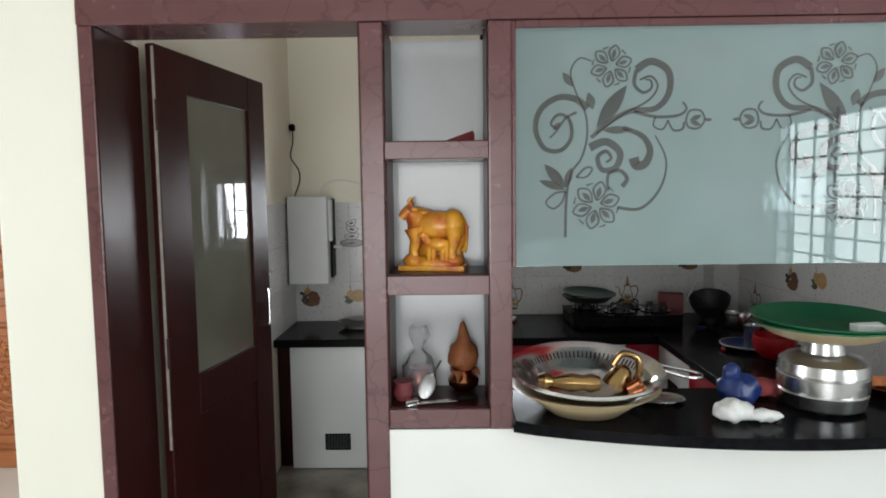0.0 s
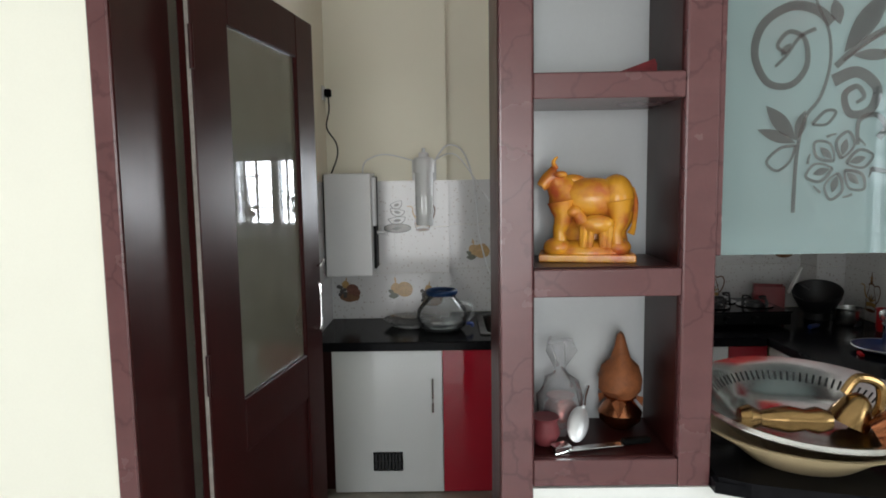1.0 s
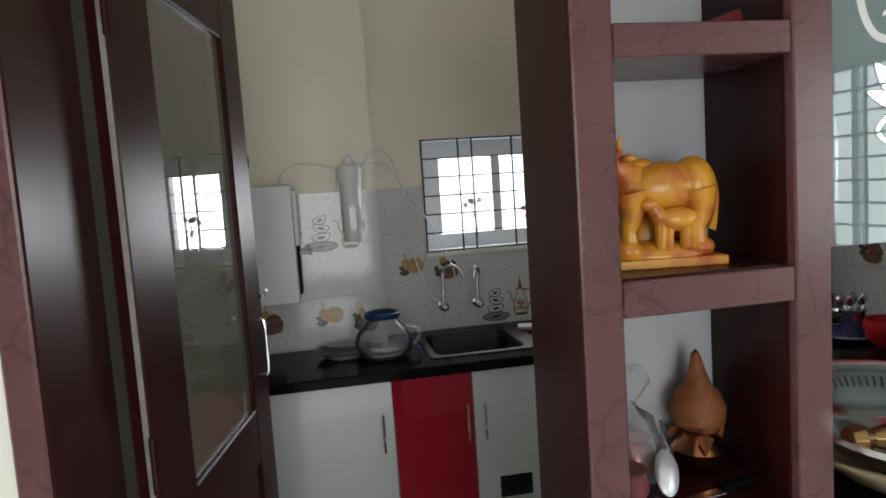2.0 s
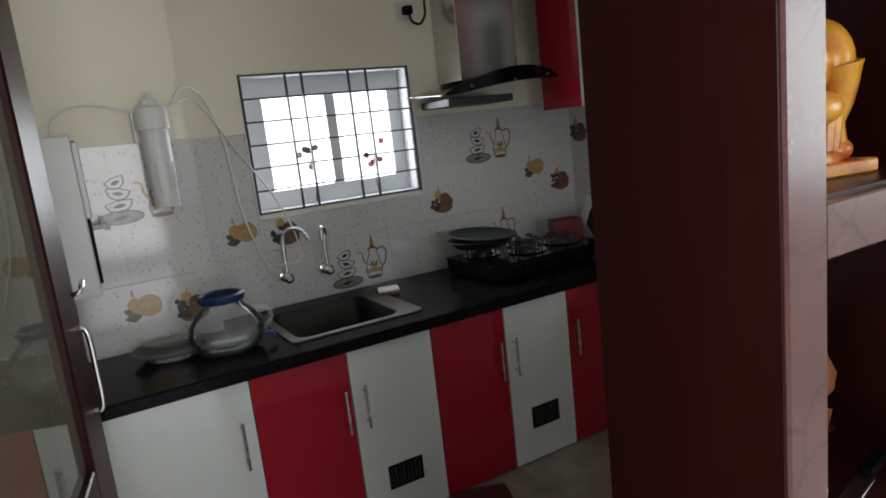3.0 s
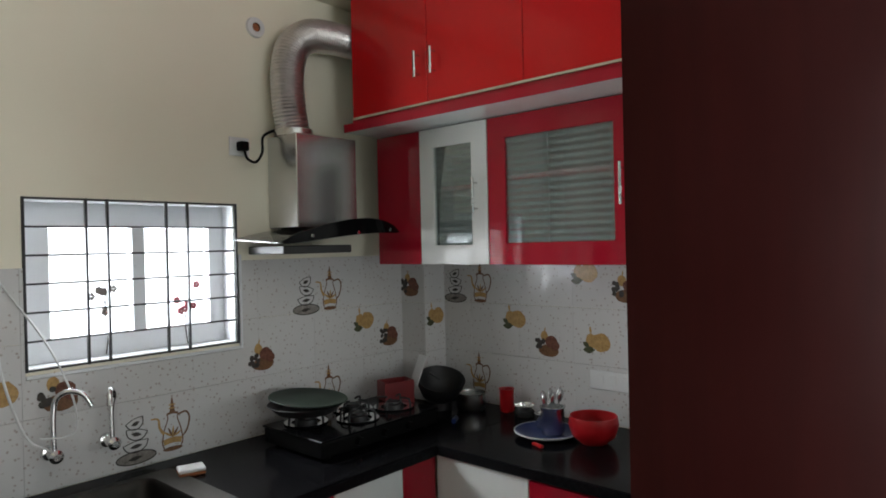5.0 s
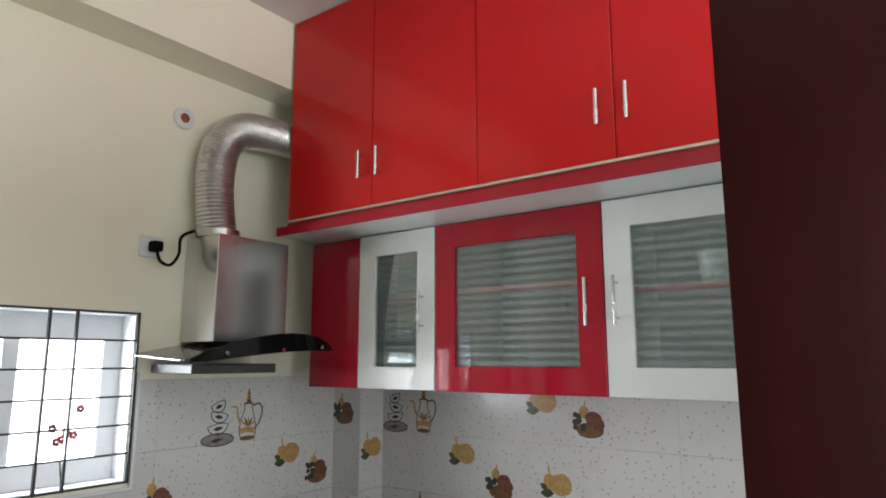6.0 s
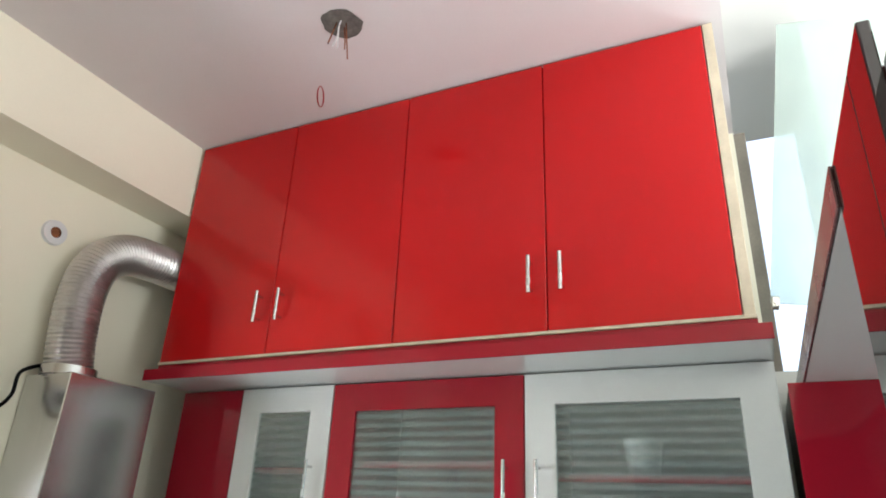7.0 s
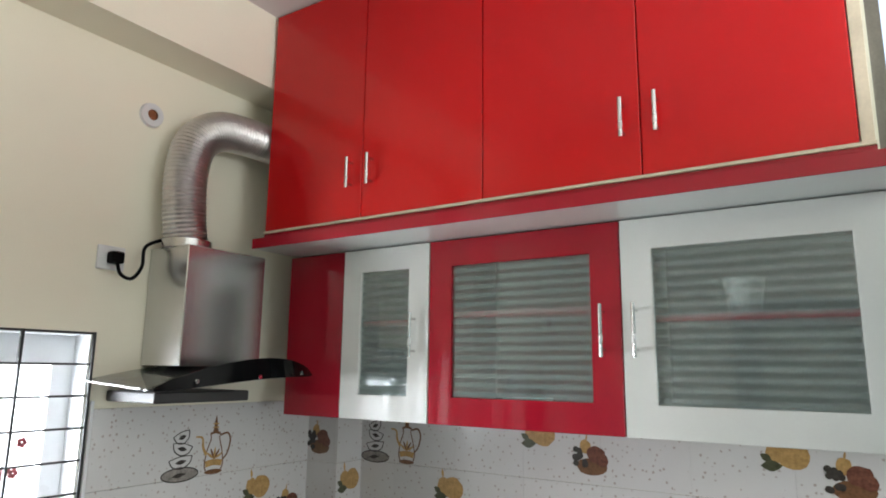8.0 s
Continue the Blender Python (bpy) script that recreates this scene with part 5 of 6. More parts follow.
for i in range(3):
    a = i * 2.1 + 0.2
    lf = bmesh.new()
    vs_ = [lf.verts.new(p) for p in ((0.03 * math.cos(a), 0.03 * math.sin(a), 0.08), (0.055 * math.cos(a + 0.3), 0.055 * math.sin(a + 0.3), 0.075), (0.06 * math.cos(a), 0.06 * math.sin(a), 0.045), (0.055 * math.cos(a - 0.3), 0.055 * math.sin(a - 0.3), 0.075))]
    lf.faces.new(vs_)
    part("dry_leaf", lf, TERRACOTTA, kl)
bg = thing("wrapped_offering", pose(-0.2, 1.94, 0.957), "copper pot in a clear plastic bag tied at the top", "package")
part("pot_body", lathe([(0, 0), (0.025, 0), (0.04, 0.03), (0.035, 0.06), (0.025, 0.07), (0.032, 0.08), (0, 0.08)], 22), mat("pinkish_copper", (0.4, 0.16, 0.14), 0.3, 0.8, vary=0.3), bg, "", True)
part("bag", crumple(lathe([(0.044, 0.0), (0.05, 0.03), (0.048, 0.075), (0.034, 0.11), (0.016, 0.14), (0.013, 0.15), (0.03, 0.185), (0.024, 0.21)], 22), 0.019, 0.03, 9), BAG, bg, "crumpled clear plastic bag", True)
cn = thing("clay_pot", pose(-0.246, 1.86, 0.957), "small maroon clay pot in the bottom compartment", "pot")
part("pot_body", lathe([(0, 0), (0.02, 0), (0.032, 0.025), (0.026, 0.05), (0.03, 0.06), (0, 0.058)], 20), mat("maroon_clay", (0.16, 0.03, 0.035), 0.5, vary=0.3), cn, "", True)
spn = thing("lamp_spoon", pose(-0.172, 1.862, 1.0, -42, 28, 0), "silver oval ritual spoon leaning on the bag", "spoon")
part("spoon_bowl", lathe([(0, 0.004), (0.024, 0.0), (0.03, -0.006), (0.03, -0.009), (0, -0.002)], 26, m=pose(0, 0, 0, 90) @ Matrix.Diagonal((0.8, 1.4, 1, 1))), SILVER, spn, "", True)
part("stem", tube([(0, 0, 0.04), (0.005, 0.02, 0.075), (0.01, 0.03, 0.11)], 0.004, 8), STEEL, spn)
kn = thing("knife", pose(-0.135, 1.835, 0.958, 0, 0, 12), "flat steel knife lying on the shelf", "knife")
part("blade", box(-0.07, 0.05, -0.011, 0.011, 0.0, 0.003, 0.001), STEEL, kn)
part("grip", box(0.051, 0.115, -0.009, 0.009, 0.0, 0.012, 0.003), BLACK, kn)
bx1 = thing("matchbox", pose(-0.22, 1.82, 0.957, 0, 0, 25), "small crumpled silver foil packet on the shelf", "packet")
part("foil", crumple(box(-0.02, 0.02, -0.013, 0.013, 0.0, 0.014, 0.002, seg=2), 0.003, 0.01, 2), CHROME, bx1)
cv = thing("folded_cloth", pose(-0.06, 1.84, 1.725, 0, 0, 10), "folded red and black cloth corner in the top compartment", "cloth")
fb = bmesh.new()
v3 = [fb.verts.new(p) for p in ((-0.06, 0, 0), (0.035, 0, 0), (0.035, 0, 0.022), (0.03, 0, 0.032), (-0.06, 0.06, 0), (0.035, 0.06, 0), (0.035, 0.06, 0.022), (0.03, 0.06, 0.032))]
for f in ((0, 1, 2, 3), (4, 7, 6, 5), (0, 3, 7, 4), (1, 5, 6, 2), (2, 6, 7, 3), (0, 4, 5, 1)):
    fb.faces.new([v3[i] for i in f])
part("cloth", fb, mat("dark_red_cloth", (0.12, 0.006, 0.01), 0.8, vary=0.5, scale=30), cv)

# ---- things on the serving counter ----
Z = BAR_TOP + 0.001
bz = thing("brass_basin", pose(0.3, 1.86, Z), "beige brass basin under the steel colander", "basin")
part("basin_body", lathe([(0, 0), (0.11, 0), (0.16, 0.04), (0.215, 0.072), (0.22, 0.076), (0.21, 0.076), (0.157, 0.046), (0.108, 0.005), (0, 0.005)], 40), BEIGE, bz, "", True)
cl_ = thing("steel_basin", pose(0.3, 1.86, Z + 0.04, 6, 0, 0), "wide stainless steel basin with a perforated rim", "basin")
part("basin_body", lathe([(0, 0.0), (0.11, 0.0), (0.16, 0.03), (0.2, 0.075), (0.226, 0.088), (0.23, 0.084), (0.232, 0.088), (0.226, 0.093), (0.197, 0.081), (0.156, 0.036), (0.108, 0.006), (0, 0.006)], 48), mat("polished_steel", (0.74, 0.73, 0.71), 0.17, 1.0, vary=0.25, scale=9), cl_, "", True)
hs_ = bmesh.new()
for i in range(84):
    a = i * 2 * math.pi / 84
    p = Vector((0.1805 * math.cos(a), 0.1805 * math.sin(a), 0.064))
    d = Vector((math.cos(a) * 0.042, math.sin(a) * 0.042, 0.046)).normalized() * 0.011
    t = Vector((-math.sin(a), math.cos(a), 0)) * 0.0022
    hs_.faces.new([hs_.verts.new(p - d - t), hs_.verts.new(p - d + t), hs_.verts.new(p + d + t), hs_.verts.new(p + d - t)])
tagged(part("perforated_band", hs_, IRON, cl_, "ring of narrow slots"), kind="stuff")
part("loop_handle", tube([(0.225, -0.03, 0.088), (0.29, -0.05, 0.075), (0.335, -0.03, 0.07), (0.32, 0.0, 0.072), (0.227, 0.015, 0.088)], 0.006, 8), STEEL, cl_)
bl = thing("brass_lamp", pose(0.255, 1.83, Z + 0.078, 0, 0, -8) @ Matrix.Scale(1.1, 4), "tarnished brass oil lamp lying in the steel basin", "lamp")
part("stem", lathe([(0, -0.09), (0.02, -0.088), (0.026, -0.07), (0.015, -0.05), (0.02, -0.03), (0.026, 0.0), (0.02, 0.03), (0.026, 0.05), (0.018, 0.075), (0, 0.08)], 18, m=pose(0, 0, 0.01, 0, 90, 0)), BRASS, bl, "", True)
bw2 = thing("brass_bell", pose(0.39, 1.85, Z + 0.07, 0, 24, 0) @ Matrix.Scale(1.15, 4), "brass bell with a curved handle in the steel basin", "bell")
part("bell_body", lathe([(0.038, 0), (0.034, 0.02), (0.022, 0.05), (0.01, 0.06), (0, 0.062)], 20), BRASS, bw2, "", True)
part("handle", tube([(-0.03, 0, 0.05), (-0.02, 0, 0.085), (0.02, 0, 0.09), (0.04, 0, 0.06), (0.04, 0, 0.03)], 0.009, 10), BRASS, bw2)
cp = thing("copper_cup", pose(0.42, 1.81, Z + 0.07, 0, 60, -20), "small copper cup tipped over in the basin", "cup")
part("cup_body", lathe([(0, 0), (0.02, 0), (0.028, 0.04), (0.025, 0.04), (0.018, 0.004), (0, 0.004)], 18), COPPER, cp, "", True)
ladle = thing("round_tray", pose(0.55, 1.93, Z), "small oval steel tray on the black counter", "tray")
part("tray_body", lathe([(0, 0), (0.06, 0), (0.075, 0.008), (0.073, 0.01), (0.058, 0.003), (0, 0.003)], 30, m=Matrix.Diagonal((1, 0.75, 1, 1))), STEEL, ladle, "", True)
bb = thing("blue_bag", pose(0.755, 1.85, Z), "crumpled dark blue plastic bag", "bag")
b_ = ball((0, 0, 0.055), (0.062, 0.05, 0.054), None, 32, 24)
ball((-0.02, 0, 0.1), (0.03, 0.026, 0.035), b_, 20, 16)
part("bag_body", crumple(b_, 0.012, 0.028, 4), BLUE, bb, "", True)
wb = thing("white_bag", pose(0.725, 1.745, Z), "small crumpled white plastic bag with a tied end", "bag")
b_ = ball((-0.03, 0, 0.03), (0.055, 0.04, 0.03), None, 30, 20)
ball((0.055, -0.01, 0.018), (0.045, 0.025, 0.017), b_, 24, 16)
part("bag_body", crumple(b_, 0.009, 0.022, 7), WHITE_CLOTH, wb, "", True)
pt = thing("steel_pot", pose(1.015, 1.87, Z), "shiny ribbed stainless steel water pot", "pot")
part("pot_body", lathe([(0, 0), (0.095, 0), (0.117, 0.012), (0.122, 0.05), (0.118, 0.055), (0.124, 0.06), (0.125, 0.1), (0.12, 0.105), (0.125, 0.11), (0.12, 0.14), (0.1, 0.155), (0.06, 0.165), (0.056, 0.2), (0.064, 0.21), (0.05, 0.208), (0, 0.2)], 40), STEEL, pt, "", True)
gp_ = plate("beige_plate", pose(1.015, 1.87, Z + 0.211), 0.2, 0.042, BEIGE, "wide beige enamelled plate on the steel pot", rim=GREEN)
gp2 = plate("green_plate", pose(1.015, 1.87, Z + 0.226, 2, 0, 0), 0.205, 0.047, GREEN, "glossy green plastic plate stacked on the beige one")
np_ = thing("napkin", pose(1.1, 1.8, Z + 0.24), "small folded white paper on the green plate", "napkin")
part("paper", crumple(box(-0.04, 0.04, -0.02, 0.02, 0, 0.022, 0.003, seg=2), 0.006, 0.03, 5), WHITE_CLOTH, np_)
cpr = thing("copper_tray", pose(1.3, 1.97, Z), "small orange copper dish at the end of the counter", "dish")
part("dish", lathe([(0, 0), (0.08, 0), (0.1, 0.03), (0.097, 0.032), (0.078, 0.004), (0, 0.004)], 26), COPPER, cpr, "", True)
rcl = thing("red_cloth", pose(0.87, 1.98, Z), "rumpled pinkish red kitchen cloth", "cloth")
part("cloth", crumple(ball((0, 0, 0.025), (0.09, 0.05, 0.026), None, 28, 18), 0.015, 0.03, 12), mat("pink_red_cloth", (0.4, 0.08, 0.08), 0.85, vary=0.3, scale=25), rcl, "", True)

# ---- hall: grilled window and carved cupboard ----
hwn = thing("window_2", pose(0, 0, 0), "white hall window with a fine black grille", "window", kind="structure")
WY0, WY1, WZ0, WZ1 = -1.25, 0.75, 0.95, 2.08
hfm = bmesh.new()
for y in (WY0, -0.6, 0.06, WY1 - 0.05):
    box(HALL_E + 0.03, HALL_E + 0.08, y, y + 0.05, WZ0, WZ1, 0.002, hfm)
for z in (WZ0, WZ1 - 0.05):
    box(HALL_E + 0.032, HALL_E + 0.078, WY0, WY1, z, z + 0.05, 0.002, hfm)
part("window_frame", hfm, UPVC, hwn)
for i in range(9):
    z = WZ0 + 0.06 + i * (WZ1 - WZ0 - 0.1) / 8
    part("cross_bar", box(HALL_E + 0.008, HALL_E + 0.016, WY0, WY1, z - 0.007, z + 0.007), IRON, hwn)
for i in range(9):
    y = WY0 + 0.06 + i * (WY1 - WY0 - 0.1) / 8
    part("upright_bar", box(HALL_E + 0.006, HALL_E + 0.018, y - 0.008, y + 0.008, WZ0, WZ1), IRON, hwn)
hcb = thing("carved_cupboard", pose(-3.9, 3.62, 0), "orange-brown carved teak cupboard with relief panels", "cupboard")
CW, CH = 1.95, 1.92
part("body", box(0, CW, 0.03, 0.4, 0.04, CH - 0.05), ORANGE_WOOD, hcb)
part("plinth", box(-0.03, CW + 0.03, -0.02, 0.41, 0, 0.1, 0.01), ORANGE_WOOD, hcb)
part("cornice", box(-0.04, CW + 0.04, -0.03, 0.41, CH - 0.07, CH, 0.015, seg=2), ORANGE_WOOD, hcb)
part("rail", box(0, CW, -0.01, 0.03, 0.86, 0.96, 0.008), ORANGE_WOOD, hcb)
rg_ = random.Random(11)
for c in range(4):
    for z0, z1 in ((0.14, 0.83), (1.0, CH - 0.1)):
        x0, x1 = 0.03 + c * 0.48, 0.03 + c * 0.48 + 0.45
        fr_ = box(x0, x1, 0.0, 0.03, z0, z0 + 0.05, 0.006)
        box(x0, x1, 0.0, 0.03, z1 - 0.05, z1, 0.006, fr_)
        box(x0, x0 + 0.05, 0.0, 0.03, z0 + 0.05, z1 - 0.05, 0.006, fr_)
        box(x1 - 0.05, x1, 0.0, 0.03, z0 + 0.05, z1 - 0.05, 0.006, fr_)
        part("panel_frame", fr_, ORANGE_WOOD, hcb)
        rel = bmesh.new()
        cx, cz = (x0 + x1) / 2, (z0 + z1) / 2
        for rad in (0.155, 0.12):
            tube([(cx + rad * math.cos(a * 0.5236), 0.028, cz + rad * math.sin(a * 0.5236)) for a in range(13)], 0.011, 6, rel, 3)
        for k in range(90):
            a, q = rg_.uniform(0, 6.28), rg_.uniform(0, 1) ** 0.5
            px, pz = cx + q * 0.16 * math.cos(a), cz + q * (z1 - z0) * 0.4 * math.sin(a)
            w = rg_.uniform(0.012, 0.03)
            if k % 3:
                ball((px, 0.03, pz), (w, 0.014, w * 0.7), rel, 7, 5)
            else:
                tube([(p[0], 0.028, p[1]) for p in curl((px, pz), 0.03, 0.008, a, 1.1, 7)], 0.006, 5, rel, 2)
        part("carving", rel, ORANGE_WOOD, hcb, "floral relief carving", True)
hw2 = thing("window_3", pose(0, 0, 0), "small brown framed high window in the hall", "window", kind="structure")
f3 = box(-3.08, -2.99, HALL_N - 0.02, HALL_N + 0.1, 1.9, 2.4, 0.004)
box(-2.69, -2.6, HALL_N - 0.02, HALL_N + 0.1, 1.9, 2.4, 0.004, f3)
box(-2.99, -2.69, HALL_N - 0.02, HALL_N + 0.1, 1.9, 1.97, 0.004, f3)
box(-2.99, -2.69, HALL_N - 0.02, HALL_N + 0.1, 2.33, 2.4, 0.004, f3)
part("window_frame", f3, ORANGE_WOOD, hw2)
for i in range(4):
    part("cross_bar", box(-2.99, -2.69, HALL_N + 0.03, HALL_N + 0.04, 2.03 + 0.08 * i, 2.04 + 0.08 * i), IRON, hw2)


# ---- wall tiles and their printed fruit, pots and cups ----
def cut(rects, hole):
    """Rectangles less a hole."""
    hx0, hx1, hz0, hz1 = hole
    out = []
    for x0, x1, z0, z1 in rects:
        if hx1 <= x0 or hx0 >= x1 or hz1 <= z0 or hz0 >= z1:
            out.append((x0, x1, z0, z1))
            continue
        if z0 < hz0:
            out.append((x0, x1, z0, hz0))
        if z1 > hz1:
            out.append((x0, x1, hz1, z1))
        a, b = max(z0, hz0), min(z1, hz1)
        if x0 < hx0:
            out.append((x0, hx0, a, b))
        if x1 > hx1:
            out.append((hx1, x1, a, b))
    return [r for r in out if r[1] - r[0] > 0.006 and r[3] - r[2] > 0.006]


tile_mesh = {}


def tiles(parent, m, length, holes=(), first=0.3):
    """A field of 0.30 x 0.25 m tiles, local x along the wall, -y to the room."""
    xs = [0.0]
    x = first
    while x < length - 0.004:
        xs.append(x)
        x += 0.3
    xs.append(length)
    for a, b in zip(xs, xs[1:]):
        for k in range(3):
            rects = [(a, b, COUNTER + 0.001 + k * (TILE_TOP - COUNTER) / 3, COUNTER + (k + 1) * (TILE_TOP - COUNTER) / 3)]
            for h in holes:
                rects = cut(rects, h)
            for x0, x1, z0, z1 in rects:
                key = (round(x1 - x0, 3), round(z1 - z0, 3))
                if key not in tile_mesh:
                    w, h_ = key
                    g = 0.0002
                    bm = bmesh.new()
                    f = [bm.verts.new(p) for p in ((g, 0, g), (w - g, 0, g), (w - g, 0, h_ - g), (g, 0, h_ - g))]
                    c = [bm.verts.new(p) for p in ((g, -0.0068, g), (w - g, -0.0068, g), (w - g, -0.0068, h_ - g), (g, -0.0068, h_ - g))]
                    e = 0.0004
                    i_ = [bm.verts.new(p) for p in ((e, -0.008, e), (w - e, -0.008, e), (w - e, -0.008, h_ - e), (e, -0.008, h_ - e))]
                    for q in range(4):
                        r = (q + 1) % 4
                        bm.faces.new((f[q], f[r], c[r], c[q]))
                        bm.faces.new((c[q], c[r], i_[r], i_[q]))
                    bm.faces.new(i_)
                    tile_mesh[key] = mesh_of("tile", bm, TILE)
                ob = new("tile", tile_mesh[key])
                ob.parent = parent
                ob.matrix_local = m @ Matrix.Translation((x0, 0, z0))


def disc(bm, cx, cz, rx, rz, y, n=16, lump=0.0, seed=0):
    vs = []
    for i in range(n):
        a = 2 * math.pi * i / n
        k = 1 + lump * noise.noise(Vector((2 * math.cos(a) + seed, 2 * math.sin(a), seed)))
        vs.append(bm.verts.new((cx + rx * k * math.cos(a), y, cz + rz * k * math.sin(a))))
    bm.faces.new(vs)


def print_on(parent, m, pieces):
    for material, bm in pieces:
        bmesh.ops.scale(bm, vec=(1.12, 1, 1.12), verts=bm.verts)
        ob = part("tile_print", bm, material, parent)
        ob.matrix_local = m


def pear(seed=0):
    g, o, d = bmesh.new(), bmesh.new(), bmesh.new()
    disc(o, 0.02, 0, 0.042, 0.038, -0.0088, lump=0.15, seed=seed)
    disc(g, -0.022, 0.004, 0.024, 0.03, -0.0091, lump=0.2, seed=seed + 2)
    leaf_shape((-0.022, 0.03), 1.7, 0.035, 0.01, -0.0092, g)
    leaf_shape((-0.005, -0.03), 3.2, 0.055, 0.03, -0.0094, d)
    leaf_shape((-0.03, -0.02), 2.6, 0.035, 0.02, -0.0095, d)
    return [(PRINT_GOLD, o), (PRINT_GREEN, d), (PRINT_GOLD, g)]


def basket(seed=0):
    w, gp2_, r, y = bmesh.new(), bmesh.new(), bmesh.new(), bmesh.new()
    disc(w, 0.008, -0.03, 0.05, 0.026, -0.0088, lump=0.15, seed=seed)
    q = random.Random(seed + 40)
    for k in range(13):
        disc(gp2_, -0.03 + q.uniform(-0.02, 0.018), -0.004 + q.uniform(-0.03, 0.026), 0.0095, 0.0095, -0.0092 - 0.00003 * k, 10)
    disc(r, 0.022, 0.008, 0.03, 0.026, -0.009, lump=0.2, seed=seed)
    disc(r, 0.042, -0.008, 0.02, 0.019, -0.0093, lump=0.2, seed=seed + 1)
    disc(y, -0.012, 0.03, 0.018, 0.022, -0.0089, lump=0.2, seed=seed)
    leaf_shape((-0.01, 0.045), 1.4, 0.025, 0.006, -0.009, y)
    return [(PRINT_BROWN, w), (PRINT_GOLD, y), (PRINT_RED, r), (PRINT_DARK, gp2_)]


def coffee_pot(seed=0):
    b, g = bmesh.new(), bmesh.new()
    Y = -0.009
    ribbon([(-0.03, -0.07), (-0.036, -0.05), (-0.03, -0.01), (-0.016, 0.03), (-0.02, 0.045)], 0.005, 0.004, Y, b)
    ribbon([(0.03, -0.07), (0.036, -0.05), (0.03, -0.01), (0.018, 0.03), (0.022, 0.045)], 0.005, 0.004, Y, b)
    ribbon([(0.022, 0.04), (0.05, 0.045), (0.062, 0.02), (0.052, -0.02), (0.034, -0.04)], 0.007, 0.006, Y - 0.0002, b)
    ribbon([(-0.03, -0.02), (-0.045, 0.005), (-0.05, 0.035), (-0.075, 0.04)], 0.011, 0.005, Y - 0.0001, g)
    ribbon([(-0.02, 0.046), (0, 0.05), (0.02, 0.046)], 0.008, 0.008, Y - 0.0003, b)
    ribbon([(0, 0.05), (0, 0.105)], 0.022, 0.002, Y - 0.0004, b)
    for z in (0.066, 0.078):
        ribbon([(-0.012, z), (0.012, z)], 0.004, 0.004, Y - 0.0006, g)
    disc(b, 0, -0.075, 0.035, 0.008, Y - 0.0005)
    ribbon([(-0.032, -0.05), (0, -0.045), (0.032, -0.05)], 0.02, 0.02, Y + 0.0002, g)
    for k in range(5):
        leaf_shape((0, -0.035), 0.5 + 0.5 * k, 0.04, 0.008, Y - 0.0007, b if k % 2 else g)
    return [(PRINT_GOLD, g), (PRINT_BROWN, b)]


def cups(seed=0):
    g, b = bmesh.new(), bmesh.new()
    Y = -0.009
    disc(g, 0, -0.062, 0.066, 0.021, Y + 0.0003, 24)
    ribbon([(0.066 * math.cos(a * 0.2618), -0.062 + 0.021 * math.sin(a * 0.2618)) for a in range(25)], 0.004, 0.004, Y, b)
    for k, (z, w, tilt) in enumerate(((-0.028, 0.042, 0.12), (0.012, 0.036, -0.2), (0.048, 0.03, 0.35))):
        c, s = math.cos(tilt), math.sin(tilt)
        T = lambda u, v: (u * c - v * s, z + u * s + v * c)
        ribbon([T(-w, 0.016), T(-w * 0.72, -0.006), T(0, -0.016), T(w * 0.72, -0.006), T(w, 0.016)], 0.004, 0.004, Y - 0.0003 - k * 0.0001, b)
        ribbon([T(-w, 0.016), T(0, 0.021), T(w, 0.016)], 0.003, 0.003, Y - 0.0003 - k * 0.0001, b)
        leaf_shape(T(-w * 0.5, 0.004), tilt, w, 0.014, Y - 0.0006 - k * 0.0001, b)
    leaf_shape((-0.03, -0.066), 0.1, 0.05, 0.013, Y - 0.0007, b)
    return [(PRINT_GREY, g), (PRINT_DARK, b)]


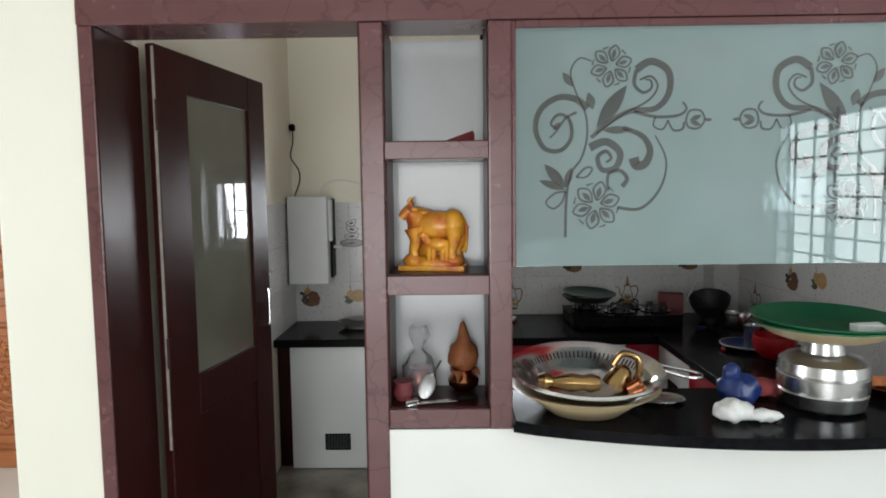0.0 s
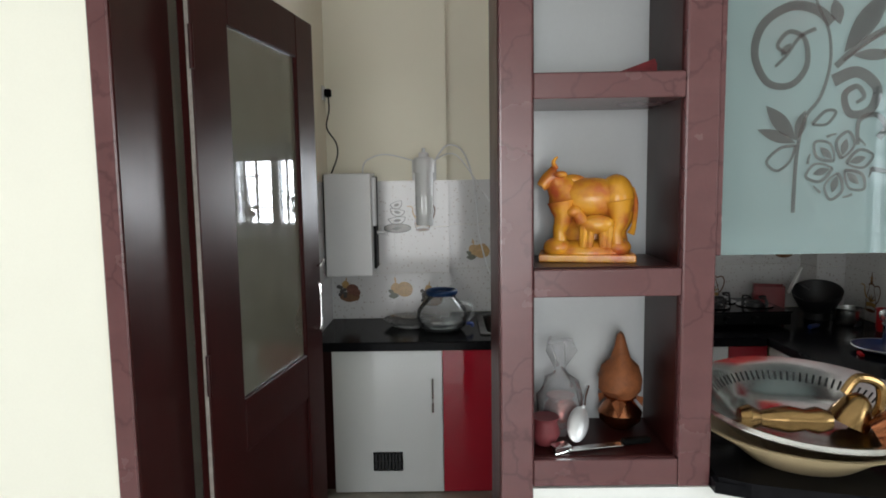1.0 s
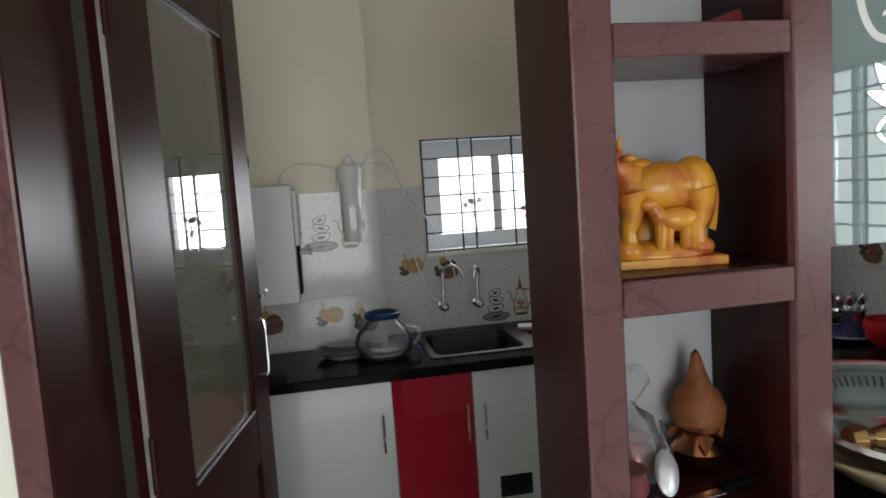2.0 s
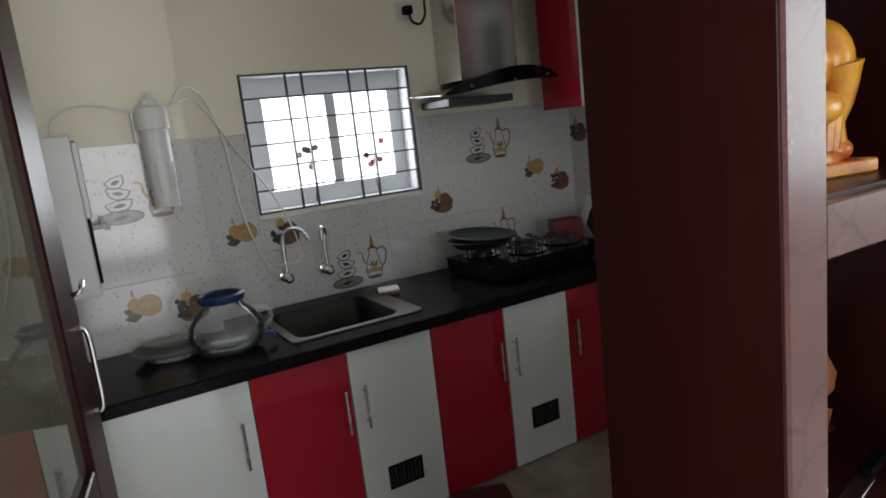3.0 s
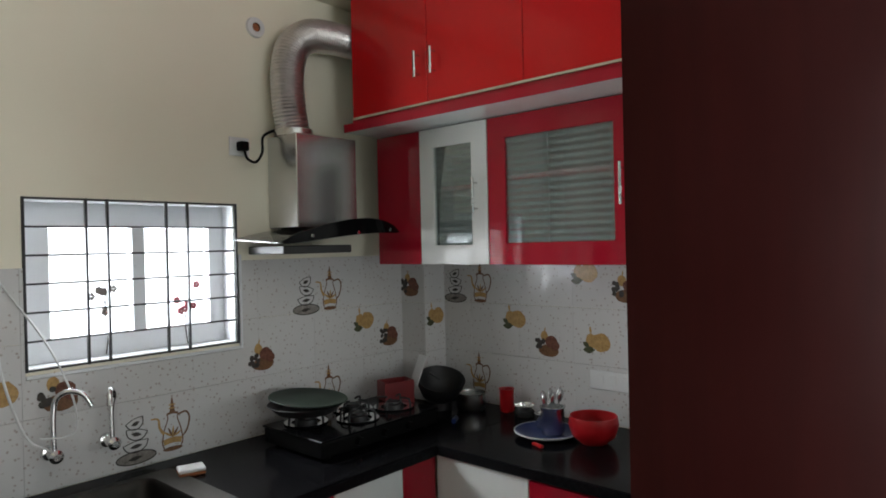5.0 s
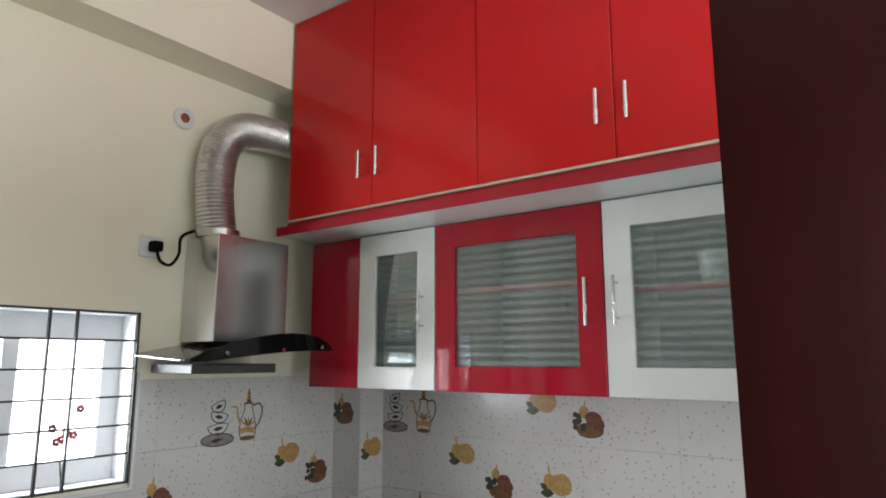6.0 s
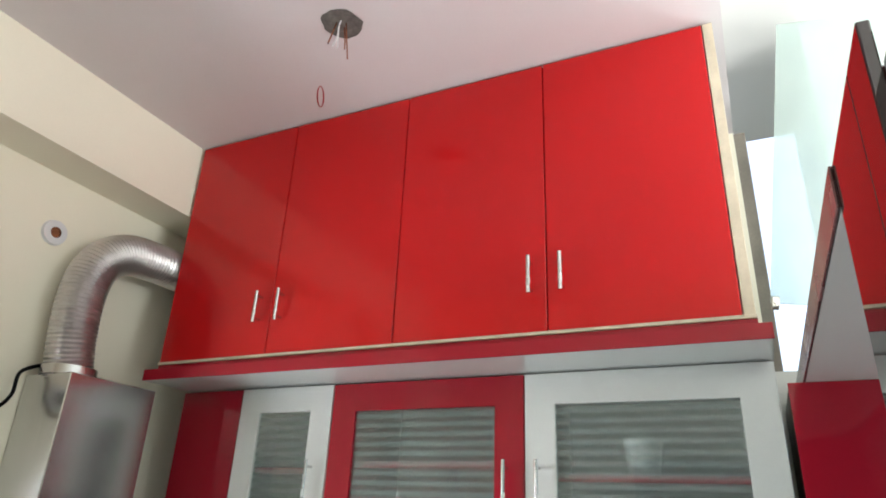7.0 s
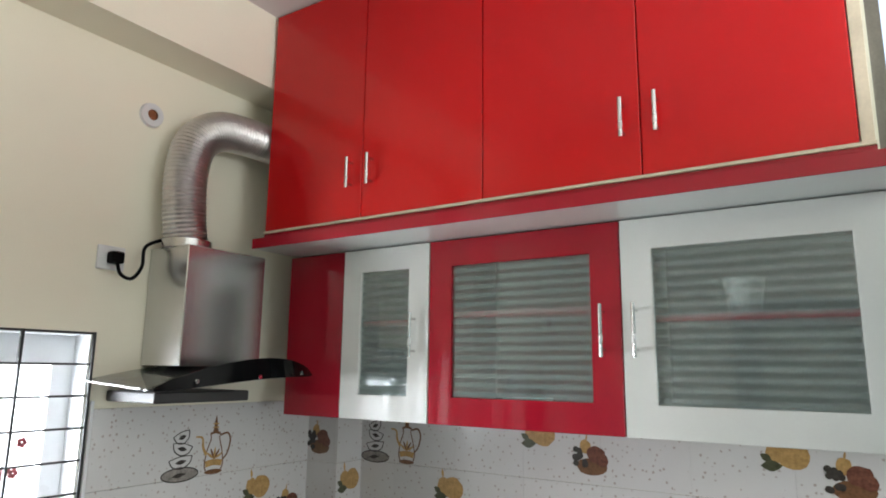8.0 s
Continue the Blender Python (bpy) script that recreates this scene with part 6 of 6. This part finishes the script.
hole = [(GW[0] - (-0.452), GW[1] + 0.018 + 0.452, 1.148, 1.8)]
tiles(wall_north, Matrix.Translation((-0.452, NORTH, 0)), 1.587 + 0.452, hole, 0.25)
p1 = bpy.data.objects["wall_pillar_1"]
p2 = bpy.data.objects["wall_pillar_2"]
tiles(p1, Matrix.Translation((WEST, PILLAR, 0)), -0.452 - WEST + 0.008, (), 0.06)
tiles(p1, pose(-0.452, PILLAR + 0.001, 0, 0, 0, 90), NORTH - PILLAR - 0.009)
tiles(p2, pose(1.587, NORTH - 0.009, 0, 0, 0, -90), NORTH - PILLAR - 0.01)
tiles(p2, Matrix.Translation((1.579, PILLAR, 0)), EAST - 1.579 - 0.009)
tiles(wall_east, pose(EAST, PILLAR, 0, 0, 0, -90), PILLAR - BACK - 0.05, (), 0.19)
ww = bpy.data.objects["wall_west"]
tiles(ww, pose(WEST, 3.45, 0, 0, 0, 90), PILLAR - 3.45 - 0.009)

N_ = lambda x, z: Matrix.Translation((x, NORTH, z))
P_ = lambda x, z: Matrix.Translation((x, PILLAR, z))
E_ = lambda y, z: pose(EAST, y, z, 0, 0, -90)
for i, (parent, m, kind) in enumerate((
        (wall_north, N_(0.305, 0.885), coffee_pot), (wall_north, N_(0.165, 0.87), cups), (wall_north, N_(0.708, 1.103), basket),
        (wall_north, N_(1.094, 1.365), coffee_pot), (wall_north, N_(0.955, 1.355), cups), (wall_north, N_(1.305, 1.197), pear),
        (wall_north, N_(1.475, 1.112), basket), (wall_north, N_(-0.28, 1.115), pear), (wall_north, N_(-0.096, 1.09), basket),
        (wall_north, N_(1.075, 0.895), coffee_pot),
        (p1, P_(-0.728, 1.335), cups), (p1, P_(-0.59, 1.34), coffee_pot), (p1, P_(-0.72, 0.925), pear), (p1, P_(-0.55, 0.89), basket),
        (p1, P_(-1.01, 0.92), basket),
        (p2, pose(1.587, 4.185, 1.365, 0, 0, -90), basket), (p2, P_(1.655, 1.2), pear),
        (wall_east, E_(4.0, 1.36), cups), (wall_east, E_(3.833, 1.365), coffee_pot), (wall_east, E_(3.625, 1.2), pear),
        (wall_east, E_(3.439, 1.095), basket), (wall_east, E_(3.235, 1.43), pear), (wall_east, E_(3.038, 1.365), basket),
        (wall_east, E_(2.421, 1.42), pear), (wall_east, E_(2.255, 1.365), basket), (wall_east, E_(3.85, 0.9), coffee_pot),
        (wall_east, E_(3.18, 1.12), pear))):
    print_on(parent, m, kind(i))
